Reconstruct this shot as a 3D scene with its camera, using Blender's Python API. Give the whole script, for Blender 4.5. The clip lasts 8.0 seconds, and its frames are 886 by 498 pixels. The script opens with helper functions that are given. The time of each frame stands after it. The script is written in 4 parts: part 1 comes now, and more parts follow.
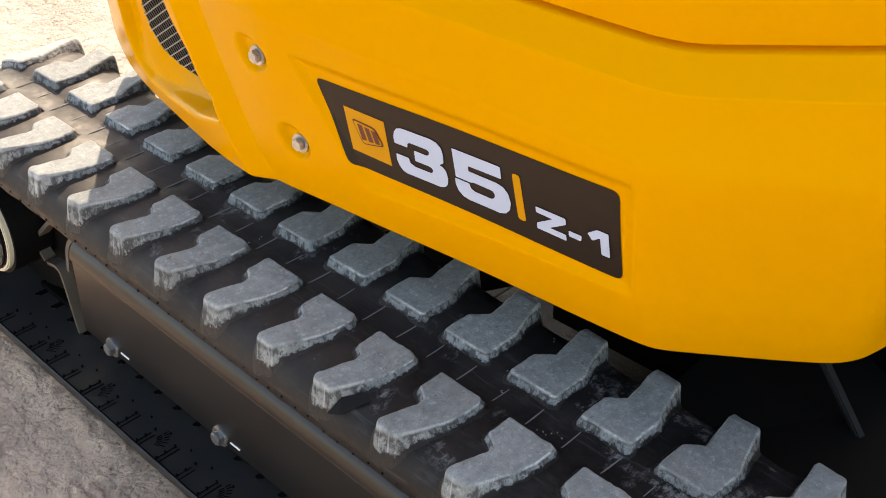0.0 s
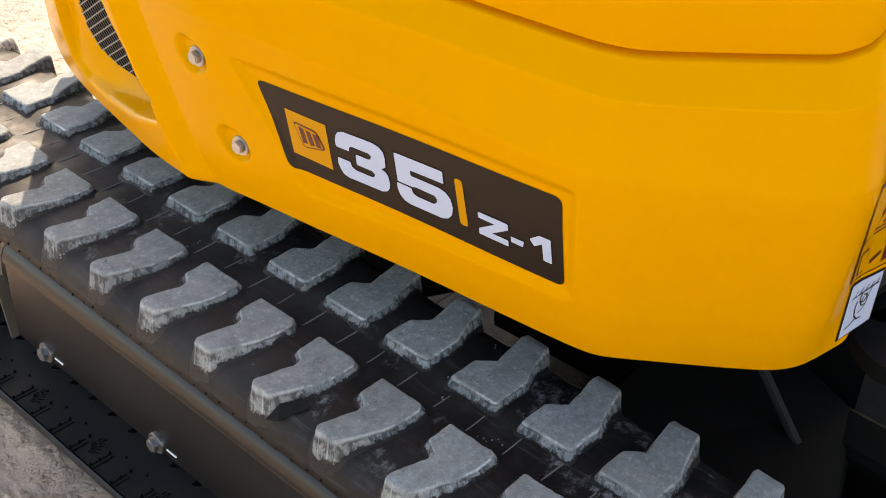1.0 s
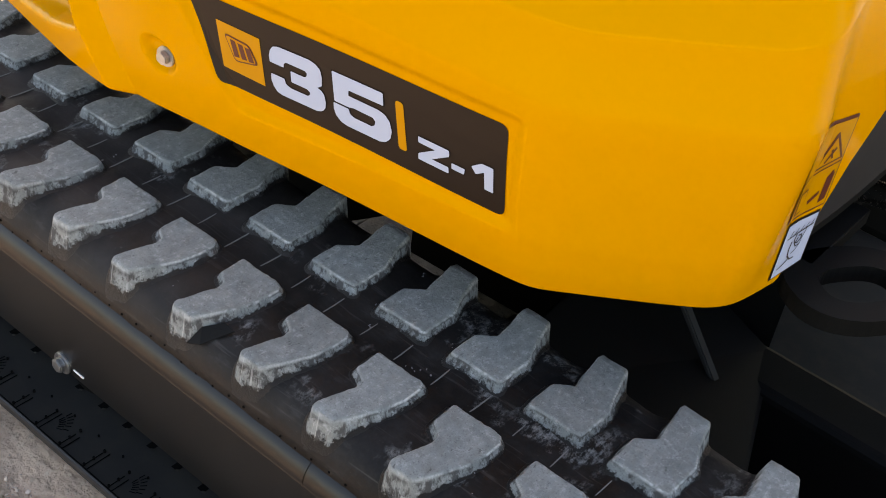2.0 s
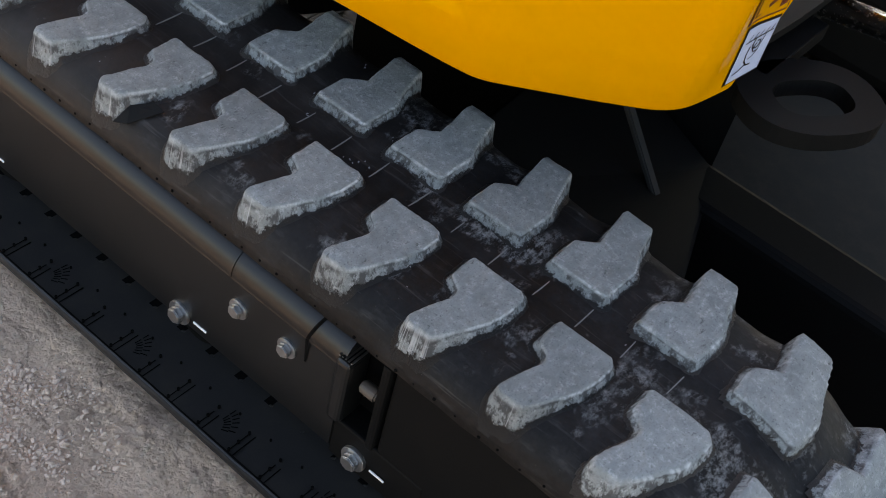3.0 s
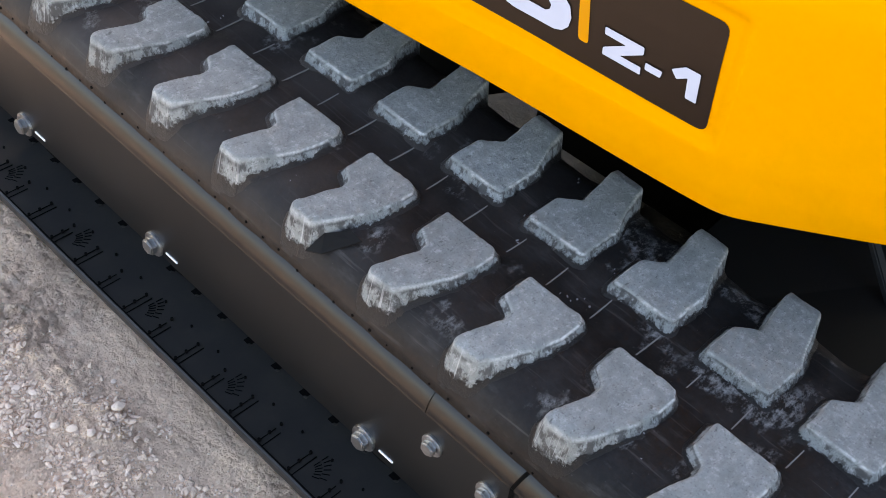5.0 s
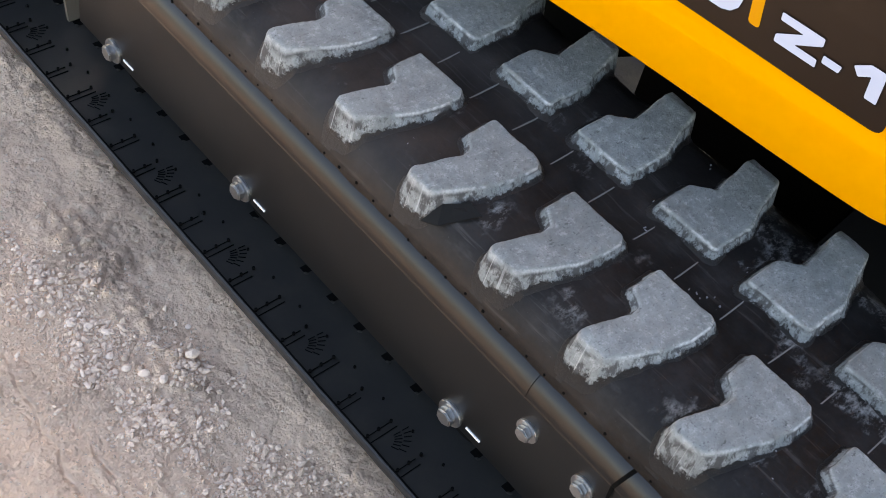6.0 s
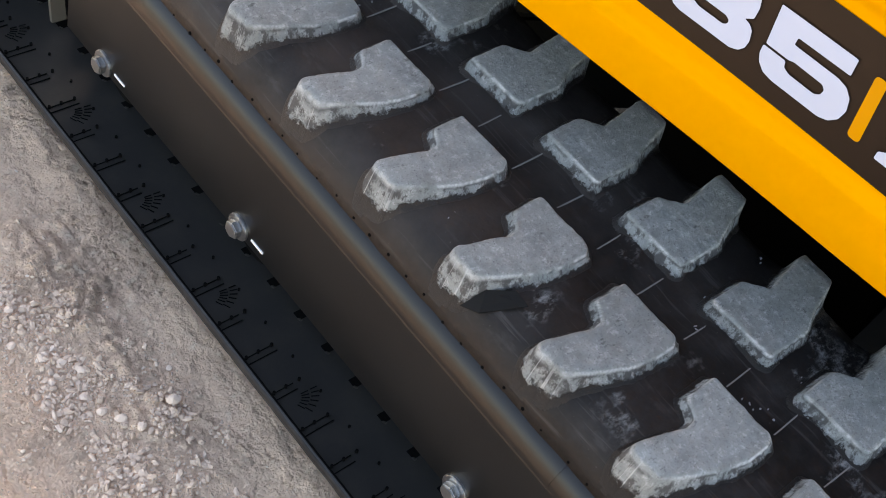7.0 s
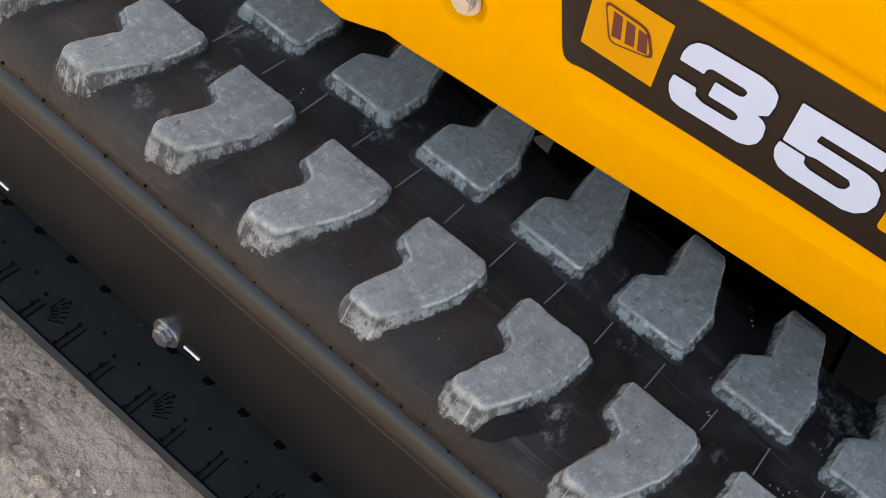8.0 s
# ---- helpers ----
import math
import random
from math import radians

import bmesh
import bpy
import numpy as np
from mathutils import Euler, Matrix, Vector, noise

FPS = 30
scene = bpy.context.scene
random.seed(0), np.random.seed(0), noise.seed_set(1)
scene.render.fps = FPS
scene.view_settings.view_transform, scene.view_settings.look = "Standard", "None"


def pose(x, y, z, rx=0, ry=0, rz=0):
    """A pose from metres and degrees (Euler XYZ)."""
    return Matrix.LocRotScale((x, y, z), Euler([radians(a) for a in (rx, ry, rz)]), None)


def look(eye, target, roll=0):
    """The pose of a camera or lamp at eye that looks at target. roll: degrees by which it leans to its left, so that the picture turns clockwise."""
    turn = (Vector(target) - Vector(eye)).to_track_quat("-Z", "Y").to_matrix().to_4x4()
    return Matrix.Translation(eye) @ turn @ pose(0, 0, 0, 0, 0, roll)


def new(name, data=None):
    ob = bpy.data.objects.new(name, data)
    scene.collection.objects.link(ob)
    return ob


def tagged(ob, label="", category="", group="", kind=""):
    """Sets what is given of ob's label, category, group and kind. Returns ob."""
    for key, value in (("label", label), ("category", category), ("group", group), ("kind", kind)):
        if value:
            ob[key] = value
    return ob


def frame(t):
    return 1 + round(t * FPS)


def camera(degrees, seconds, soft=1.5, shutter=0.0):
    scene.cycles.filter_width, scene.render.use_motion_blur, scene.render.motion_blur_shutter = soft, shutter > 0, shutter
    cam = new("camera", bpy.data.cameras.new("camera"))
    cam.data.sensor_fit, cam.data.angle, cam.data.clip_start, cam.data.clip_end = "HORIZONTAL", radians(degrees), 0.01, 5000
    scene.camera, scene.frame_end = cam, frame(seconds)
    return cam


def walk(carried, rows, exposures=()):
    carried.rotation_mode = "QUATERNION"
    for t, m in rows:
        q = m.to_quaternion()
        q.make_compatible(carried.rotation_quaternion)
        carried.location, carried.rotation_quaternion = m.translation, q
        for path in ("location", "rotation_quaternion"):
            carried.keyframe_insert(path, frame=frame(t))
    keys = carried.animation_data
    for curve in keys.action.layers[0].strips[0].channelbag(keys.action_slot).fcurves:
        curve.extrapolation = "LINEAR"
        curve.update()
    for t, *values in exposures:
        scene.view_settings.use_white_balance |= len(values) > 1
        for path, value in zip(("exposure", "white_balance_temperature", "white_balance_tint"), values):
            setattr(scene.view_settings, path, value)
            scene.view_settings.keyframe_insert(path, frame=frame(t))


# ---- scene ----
cam = camera(39.4, 8.0, soft=1.0)
PATH = [
    (0, (0.86, -0.755, 1.446), (-0.291, 0.405, 0.292), 0.3),
    (0.5, (0.859, -0.755, 1.441), (-0.258, 0.458, 0.31), 2.2),
    (1, (0.855, -0.75, 1.439), (-0.232, 0.48, 0.296), 2.6),
    (1.2, (0.848, -0.743, 1.431), (-0.223, 0.492, 0.278), 2.9),
    (2.3, (0.797, -0.761, 1.408), (-0.067, 0.539, 0.158), 9.9),
    (2.5, (0.814, -0.748, 1.397), (-0.039, 0.535, 0.122), 10.4),
    (3, (0.799, -0.751, 1.351), (0.116, 0.498, -0.054), 15.5),
    (3.5, (0.785, -0.755, 1.333), (0.132, 0.5, -0.081), 15.3),
    (4, (0.734, -0.719, 1.336), (0.034, 0.472, -0.11), 13.8),
    (4.5, (0.674, -0.693, 1.321), (-0.048, 0.465, -0.142), 12.6),
    (5, (0.61, -0.662, 1.323), (-0.231, 0.455, -0.107), 10.4),
    (5.2, (0.592, -0.659, 1.318), (-0.257, 0.456, -0.109), 10.8),
    (6.3, (0.457, -0.668, 1.275), (-0.319, 0.366, -0.251), 18.0),
    (6.5, (0.422, -0.665, 1.271), (-0.329, 0.391, -0.252), 20.7),
    (7, (0.349, -0.663, 1.259), (-0.353, 0.458, -0.242), 22.8),
    (7.5, (0.23, -0.646, 1.257), (-0.357, 0.62, -0.176), 25.1),
    (8, (0.137, -0.634, 1.254), (-0.293, 0.626, -0.239), 24.9),
]
walk(cam, [(t, look(eye, target, roll)) for t, eye, target, roll in PATH],
     exposures=[(0.0, 1.95, 8900, 15), (1.2, 1.95, 8900, 15), (2.5, 1.92, 8700, 15), (3.0, 1.78, 8300, 14), (3.5, 2.2, 7700, 14), (4.5, 2.42, 8000, 15), (6.5, 2.36, 8500, 15), (7.5, 2.25, 8900, 15), (8.0, 2.2, 9000, 15)])

# ---- light ----
SUN_ELEVATION, SUN_AZIMUTH = 40.0, 52.0      # degrees; azimuth from +y towards -x
world = bpy.data.worlds.new("sky")
scene.world = world
world.use_nodes = True
wn = world.node_tree.nodes
sky = wn.new("ShaderNodeTexSky")
sky.sky_type = "NISHITA"
sky.sun_disc = False
sky.sun_elevation = radians(SUN_ELEVATION)
sky.sun_rotation = radians(-SUN_AZIMUTH)
world.node_tree.links.new(sky.outputs[0], wn["Background"].inputs[0])
wn["Background"].inputs[1].default_value = 0.15
sun = new("sun", bpy.data.lights.new("sun", "SUN"))
sun.data.energy, sun.data.angle, sun.data.color = 2.6, radians(0.5), (1.0, 0.95, 0.87)
_ce, _se = math.cos(radians(SUN_ELEVATION)), math.sin(radians(SUN_ELEVATION))
_sa, _ca = math.sin(radians(SUN_AZIMUTH)), math.cos(radians(SUN_AZIMUTH))
sun.matrix_world = look((-10 * _sa * _ce, 10 * _ca * _ce, 10 * _se), (0, 0, 0))


# ---- materials ----
def material(name, color, rough=0.5, metal=0.0, coat=0.0, spec=0.5):
    m = bpy.data.materials.new(name)
    m.use_nodes = True
    b = m.node_tree.nodes["Principled BSDF"]
    b.inputs["Base Color"].default_value = (*color, 1)
    b.inputs["Roughness"].default_value = rough
    b.inputs["Metallic"].default_value = metal
    b.inputs["Coat Weight"].default_value = coat
    b.inputs["Coat Roughness"].default_value = 0.04
    b.inputs["Specular IOR Level"].default_value = spec
    return m


def node(m, kind, **sets):
    n = m.node_tree.nodes.new(kind)
    for key, value in sets.items():
        n.inputs[key.replace("_", " ")].default_value = value
    return n


def wire(m, a, b):
    m.node_tree.links.new(a, b)


def bsdf(m):
    return m.node_tree.nodes["Principled BSDF"]


def noise_tex(m, scale, detail=4.0, rough=0.55, coords="Object", stretch=None):
    c = m.node_tree.nodes.new("ShaderNodeTexCoord")
    out = c.outputs[coords]
    if stretch:
        mp = m.node_tree.nodes.new("ShaderNodeMapping")
        mp.inputs["Scale"].default_value = stretch
        wire(m, out, mp.inputs["Vector"])
        out = mp.outputs["Vector"]
    n = node(m, "ShaderNodeTexNoise", Scale=scale, Detail=detail, Roughness=rough)
    wire(m, out, n.inputs["Vector"])
    return n.outputs["Fac"]


def ramp(m, fac, stops):
    r = m.node_tree.nodes.new("ShaderNodeValToRGB")
    el = r.color_ramp.elements
    while len(el) < len(stops):
        el.new(0.5)
    for e, (p, c) in zip(el, stops):
        e.position = p
        e.color = (*c, 1) if len(c) == 3 else c
    wire(m, fac, r.inputs["Fac"])
    return r.outputs["Color"]


def mix(m, fac, a, b, mode="MIX"):
    n = m.node_tree.nodes.new("ShaderNodeMix")
    n.data_type, n.blend_type = "RGBA", mode
    for sock, v in ((n.inputs[0], fac), (n.inputs[6], a), (n.inputs[7], b)):
        if isinstance(v, (int, float)):
            sock.default_value = v
        elif isinstance(v, tuple):
            sock.default_value = (*v, 1)
        else:
            wire(m, v, sock)
    return n.outputs[2]


def bump(m, height, strength, distance):
    b = node(m, "ShaderNodeBump", Strength=strength, Distance=distance)
    wire(m, height, b.inputs["Height"])
    prev = bsdf(m).inputs["Normal"]
    if prev.is_linked:
        wire(m, prev.links[0].from_socket, b.inputs["Normal"])
    wire(m, b.outputs[0], prev)


def g(v):
    return (v, v, v)


def make_yellow():
    m = material("yellow_paint", (0.53, 0.225, 0.0004), 0.27, coat=0.0, spec=0.13)
    bsdf(m).inputs["Specular Tint"].default_value = (1.0, 0.78, 0.16, 1)
    f = noise_tex(m, 1.6, 2)
    wire(m, ramp(m, f, [(0.3, (0.665, 0.272, 0.0002)), (0.7, (0.68, 0.280, 0.0003))]), bsdf(m).inputs["Base Color"])
    bump(m, noise_tex(m, 320.0, 2), 0.010, 0.001)
    bsdf(m).inputs["Roughness"].default_value = 0.22
    return m


def make_black_paint(name="black_paint", base=0.012, gloss=0.5, rough=0.40):
    m = material(name, g(base), rough, coat=0.0, spec=gloss)
    f = noise_tex(m, 25.0, 6, 0.7)
    wire(m, ramp(m, f, [(0.45, g(base)), (0.75, (base * 1.5, base * 1.4, base * 1.25))]), bsdf(m).inputs["Base Color"])
    wire(m, ramp(m, f, [(0.3, g(rough - 0.015)), (0.75, g(rough + 0.035))]), bsdf(m).inputs["Roughness"])
    bump(m, noise_tex(m, 420.0, 3), 0.10, 0.001)
    return m


def jitter(m):
    """Object coordinates shifted by the object's own random number, so that no two copies look the same."""
    c = m.node_tree.nodes.new("ShaderNodeTexCoord")
    oi = m.node_tree.nodes.new("ShaderNodeObjectInfo")
    k = m.node_tree.nodes.new("ShaderNodeVectorMath")
    k.operation = "MULTIPLY_ADD"
    k.inputs[1].default_value = (7.0, 11.0, 5.0)
    wire(m, oi.outputs["Random"], k.inputs[0])
    wire(m, c.outputs["Object"], k.inputs[2])
    return k.outputs[0], c.outputs["Object"], oi.outputs["Random"]


def noise_on(m, vec, scale, detail=4.0, rough=0.55, stretch=None, turn=0.0):
    if stretch:
        mp = m.node_tree.nodes.new("ShaderNodeMapping")
        mp.inputs["Rotation"].default_value = (0, 0, turn)
        mp.inputs["Scale"].default_value = stretch
        wire(m, vec, mp.inputs["Vector"])
        vec = mp.outputs["Vector"]
    n = node(m, "ShaderNodeTexNoise", Scale=scale, Detail=detail, Roughness=rough)
    wire(m, vec, n.inputs["Vector"])
    return n.outputs["Fac"]


def calc(m, op, *args):
    n = m.node_tree.nodes.new("ShaderNodeMath")
    n.operation = op
    for sock, v in zip(n.inputs, args):
        if isinstance(v, (int, float)):
            sock.default_value = v
        else:
            wire(m, v, sock)
    return n.outputs[0]


def between(m, v, a, b, lo=0.0, hi=1.0):
    n = node(m, "ShaderNodeMapRange", From_Min=a, From_Max=b, To_Min=lo, To_Max=hi)
    wire(m, v, n.inputs[0])
    return n.outputs[0]


def xyz(m, vec):
    n = m.node_tree.nodes.new("ShaderNodeSeparateXYZ")
    wire(m, vec, n.inputs[0])
    return n.outputs


def make_belt():
    m = material("black_rubber", g(0.02), 0.5, spec=0.14)
    c0 = m.node_tree.nodes.new("ShaderNodeTexCoord")
    x, y, z = xyz(m, c0.outputs["Object"])
    dust = noise_tex(m, 22.0, 10, 0.72)
    fine = noise_tex(m, 140.0, 6, 0.7)
    scuff = noise_tex(m, 120.0, 10, 0.78, stretch=(1.0, 0.55, 1.0))
    c = ramp(m, fine, [(0.35, (0.0065, 0.0061, 0.0063)), (0.75, (0.0130, 0.0121, 0.0122))])
    c = mix(m, ramp(m, dust, [(0.50, g(0.0)), (0.76, g(0.5))]), c, (0.045, 0.043, 0.043))
    # dust browns the rear; lens haze over the blacks is painted in too
    dust_haze = calc(m, "MULTIPLY", between(m, x, 0.36, -0.15), between(m, noise_tex(m, 9.0, 5, 0.6), 0.25, 0.6))
    c = mix(m, calc(m, "MULTIPLY", dust_haze, 0.85), c, (0.042, 0.0362, 0.0335))
    smear = noise_tex(m, 55.0, 6, 0.65, stretch=(0.35, 1.0, 1.0))
    c = mix(m, ramp(m, smear, [(0.58, g(0.0)), (0.72, g(0.35))]), c, (0.060, 0.058, 0.058))
    lines = noise_tex(m, 160.0, 4, 0.6, stretch=(0.05, 1.0, 1.0))
    c = mix(m, ramp(m, lines, [(0.60, g(0.0)), (0.68, g(0.35))]), c, (0.070, 0.066, 0.064))
    patch = calc(m, "ADD", noise_tex(m, 15.0, 4, 0.6), between(m, x, -0.5, 0.4, -0.06, 0.075))
    flakes = mix(m, 1.0, ramp(m, scuff, [(0.47, g(0.0)), (0.62, g(1.0))]), ramp(m, patch, [(0.58, g(0.0)), (0.66, g(1.0))]), "MULTIPLY")
    tread = calc(m, "MULTIPLY", between(m, z, 0.40, 0.46), between(m, y, -0.10, -0.075))
    flakes = calc(m, "MULTIPLY", flakes, tread)
    c = mix(m, calc(m, "MULTIPLY", flakes, 0.75), c, (0.26, 0.265, 0.265))
    specks = noise_tex(m, 420.0, 2, 0.5)
    c = mix(m, ramp(m, specks, [(0.74, g(0.0)), (0.80, g(0.4))]), c, (0.16, 0.15, 0.14))
    wire(m, c, bsdf(m).inputs["Base Color"])
    wire(m, ramp(m, dust, [(0.4, g(0.42)), (0.7, g(0.75))]), bsdf(m).inputs["Roughness"])
    bump(m, fine, 0.20, 0.0010)
    bump(m, flakes, 0.5, 0.0012)
    bump(m, noise_tex(m, 30.0, 4), 0.35, 0.004)
    return m


def attribute(m, name):
    n = m.node_tree.nodes.new("ShaderNodeAttribute")
    n.attribute_name = name
    return n.outputs["Fac"]


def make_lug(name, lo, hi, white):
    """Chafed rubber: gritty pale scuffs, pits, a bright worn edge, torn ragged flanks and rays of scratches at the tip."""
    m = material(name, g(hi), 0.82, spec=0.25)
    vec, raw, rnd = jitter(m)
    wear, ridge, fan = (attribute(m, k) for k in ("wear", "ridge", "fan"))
    x, y, z = xyz(m, raw)
    blotch = noise_on(m, vec, 38.0, 6, 0.65)
    drag = noise_on(m, vec, 240.0, 6, 0.7, (1.0, 0.16, 1.0), 0.25)
    grain = noise_on(m, vec, 110.0, 10, 0.85)
    pits = noise_on(m, vec, 520.0, 3, 0.6)
    chips = noise_on(m, vec, 75.0, 10, 0.8)
    gouge = noise_on(m, vec, 130.0, 8, 0.75, (1.0, 0.45, 1.0), 0.5)
    c = ramp(m, blotch, [(0.32, (lo * 0.97, lo * 1.04, lo * 1.03)), (0.68, (hi * 0.97, hi * 1.04, hi * 1.03))])
    c = mix(m, ramp(m, drag, [(0.52, g(0.0)), (0.68, g(0.22))]), c, (white, white * 1.01, white * 1.02))
    c = mix(m, ramp(m, grain, [(0.28, g(0.65)), (0.44, g(0.0))]), c, (lo * 0.42, lo * 0.43, lo * 0.44))
    c = mix(m, ramp(m, grain, [(0.53, g(0.0)), (0.61, g(0.55))]), c, (white * 1.05, white * 1.06, white * 1.07))
    c = mix(m, ramp(m, gouge, [(0.35, g(0.75)), (0.39, g(0.0))]), c, (lo * 0.42, lo * 0.43, lo * 0.44))
    c = mix(m, ramp(m, chips, [(0.57, g(0.0)), (0.64, g(0.42))]), c, (white * 1.25, white * 1.25, white * 1.26))
    c = mix(m, ramp(m, pits, [(0.60, g(0.0)), (0.66, g(0.50))]), c, (lo * 0.35, lo * 0.35, lo * 0.36))
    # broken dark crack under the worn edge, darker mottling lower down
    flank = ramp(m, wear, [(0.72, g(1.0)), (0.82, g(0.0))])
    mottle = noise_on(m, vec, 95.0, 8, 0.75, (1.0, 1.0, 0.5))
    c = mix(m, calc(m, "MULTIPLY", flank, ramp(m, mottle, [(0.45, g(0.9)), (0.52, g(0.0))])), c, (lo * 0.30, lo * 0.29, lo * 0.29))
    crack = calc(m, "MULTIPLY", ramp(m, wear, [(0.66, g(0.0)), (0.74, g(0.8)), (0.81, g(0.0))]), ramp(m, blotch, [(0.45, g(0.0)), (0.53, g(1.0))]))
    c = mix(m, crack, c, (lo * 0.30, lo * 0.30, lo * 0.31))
    angle = calc(m, "ARCTAN2", calc(m, "SUBTRACT", x, 0.020), calc(m, "MULTIPLY", calc(m, "ADD", y, 0.062), -1.0))
    ray = m.node_tree.nodes.new("ShaderNodeTexNoise")
    ray.noise_dimensions = "1D"
    ray.inputs["Scale"].default_value, ray.inputs["Detail"].default_value = 3.6, 1.0
    wire(m, calc(m, "ADD", angle, calc(m, "MULTIPLY", rnd, 20.0)), ray.inputs["W"])
    rays = calc(m, "MULTIPLY", ramp(m, ray.outputs["Fac"], [(0.488, g(0.0)), (0.496, g(0.55)), (0.506, g(0.55)), (0.514, g(0.0))]), fan)
    gaps = calc(m, "MULTIPLY", ramp(m, ray.outputs["Fac"], [(0.514, g(0.0)), (0.525, g(0.25)), (0.545, g(0.0))]), fan)
    c = mix(m, gaps, c, (0.05, 0.05, 0.051))
    c = mix(m, rays, c, (white * 1.35, white * 1.36, white * 1.37))
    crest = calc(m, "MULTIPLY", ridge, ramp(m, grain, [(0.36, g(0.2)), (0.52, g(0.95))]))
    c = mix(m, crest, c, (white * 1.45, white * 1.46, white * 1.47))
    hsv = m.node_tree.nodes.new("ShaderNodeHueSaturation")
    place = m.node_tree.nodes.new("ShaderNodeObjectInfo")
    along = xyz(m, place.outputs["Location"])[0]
    # lugs get darker towards the front, besides a random tone each
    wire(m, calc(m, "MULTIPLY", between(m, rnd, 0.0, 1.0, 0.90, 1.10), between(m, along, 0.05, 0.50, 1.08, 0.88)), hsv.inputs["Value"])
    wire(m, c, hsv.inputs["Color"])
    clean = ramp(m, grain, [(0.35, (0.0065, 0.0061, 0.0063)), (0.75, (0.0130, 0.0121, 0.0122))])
    # same rear dust and painted haze as on the belt
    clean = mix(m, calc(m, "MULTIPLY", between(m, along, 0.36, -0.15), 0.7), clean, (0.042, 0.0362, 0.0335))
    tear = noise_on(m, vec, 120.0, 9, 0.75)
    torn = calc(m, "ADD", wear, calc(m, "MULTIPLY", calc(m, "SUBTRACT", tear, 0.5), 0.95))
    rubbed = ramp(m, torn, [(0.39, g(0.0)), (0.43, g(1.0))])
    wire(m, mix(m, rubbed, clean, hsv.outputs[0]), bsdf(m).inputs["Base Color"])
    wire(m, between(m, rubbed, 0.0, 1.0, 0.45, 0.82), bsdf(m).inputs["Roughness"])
    bump(m, drag, 0.10, 0.0010)
    bump(m, grain, 0.75, 0.0026)
    bump(m, rubbed, 0.7, 0.0016)
    bump(m, mottle, 0.6, 0.003)
    bump(m, chips, 0.35, 0.003)
    bump(m, pits, 0.30, 0.0010)
    bump(m, gouge, 0.5, 0.0016)
    bump(m, rays, 0.6, 0.0014)
    return m


def make_ground():
    m = material("dusty_ground", (0.4, 0.34, 0.28), 0.95, spec=0.2)
    c0 = m.node_tree.nodes.new("ShaderNodeTexCoord")
    x, y, z = xyz(m, c0.outputs["Object"])
    big = noise_tex(m, 1.6, 6, 0.6)
    mid = noise_tex(m, 11.0, 8, 0.65)
    fine = noise_tex(m, 60.0, 6, 0.62)
    grit = noise_tex(m, 380.0, 5, 0.7)
    crumb = node(m, "ShaderNodeTexVoronoi", Scale=95.0)
    wire(m, c0.outputs["Object"], crumb.inputs["Vector"])
    where = ramp(m, noise_tex(m, 5.0, 6, 0.7), [(0.47, g(0.0)), (0.60, g(1.0))])
    c = ramp(m, big, [(0.3, (0.86, 0.60, 0.44)), (0.7, (0.92, 0.675, 0.505))])
    c = mix(m, ramp(m, mid, [(0.40, g(0.0)), (0.62, g(0.6))]), c, (0.78, 0.555, 0.42))
    c = mix(m, ramp(m, fine, [(0.30, g(0.3)), (0.36, g(0.0))]), c, (0.48, 0.32, 0.23))
    c = mix(m, ramp(m, fine, [(0.56, g(0.0)), (0.68, g(0.6))]), c, (0.90, 0.72, 0.57))
    c = mix(m, ramp(m, grit, [(0.70, g(0.0)), (0.78, g(0.4))]), c, (0.84, 0.74, 0.62))
    away = calc(m, "MAXIMUM", between(m, y, 0.5, 1.2), between(m, x, -1.0, -1.6))
    away = calc(m, "MAXIMUM", away, between(m, y, -1.0, -2.0))
    c = mix(m, away, c, (0.60, 0.52, 0.44))
    c = mix(m, calc(m, "MULTIPLY", away, ramp(m, noise_tex(m, 26.0, 5, 0.7), [(0.60, g(0.0)), (0.68, g(0.7))])), c, (0.22, 0.18, 0.15))
    lump = calc(m, "MULTIPLY", ramp(m, crumb.outputs["Distance"], [(0.15, g(1.0)), (0.62, g(0.0))]), where)
    wire(m, c, bsdf(m).inputs["Base Color"])
    bump(m, grit, 0.7, 0.003)
    bump(m, lump, 1.0, 0.018)
    bump(m, fine, 1.0, 0.014)
    bump(m, mid, 1.0, 0.065)
    # tyre prints: zigzag grooves pressed into the dust
    for y0, slope, step, a, b in ((-0.3615, -0.11, 0.033, -0.42, -0.08), (-0.323, -0.11, 0.033, -0.20, -0.02)):
        zig = calc(m, "PINGPONG", calc(m, "ADD", x, 2.0), step)
        line = calc(m, "ADD", calc(m, "MULTIPLY", zig, 0.24), calc(m, "ADD", calc(m, "MULTIPLY", x, slope), y0 - 0.03))
        wob = calc(m, "MULTIPLY", calc(m, "SUBTRACT", mid, 0.5), 0.012)
        dist = calc(m, "ABSOLUTE", calc(m, "SUBTRACT", calc(m, "ADD", y, wob), line))
        groove = calc(m, "MULTIPLY", between(m, dist, 0.0006, 0.0048), 1.0)
        off = calc(m, "MAXIMUM", between(m, x, a, a + 0.05, 1.0, 0.0), between(m, x, b - 0.05, b, 0.0, 1.0))
        bump(m, calc(m, "MAXIMUM", groove, off), 0.8, 0.005)
    return m


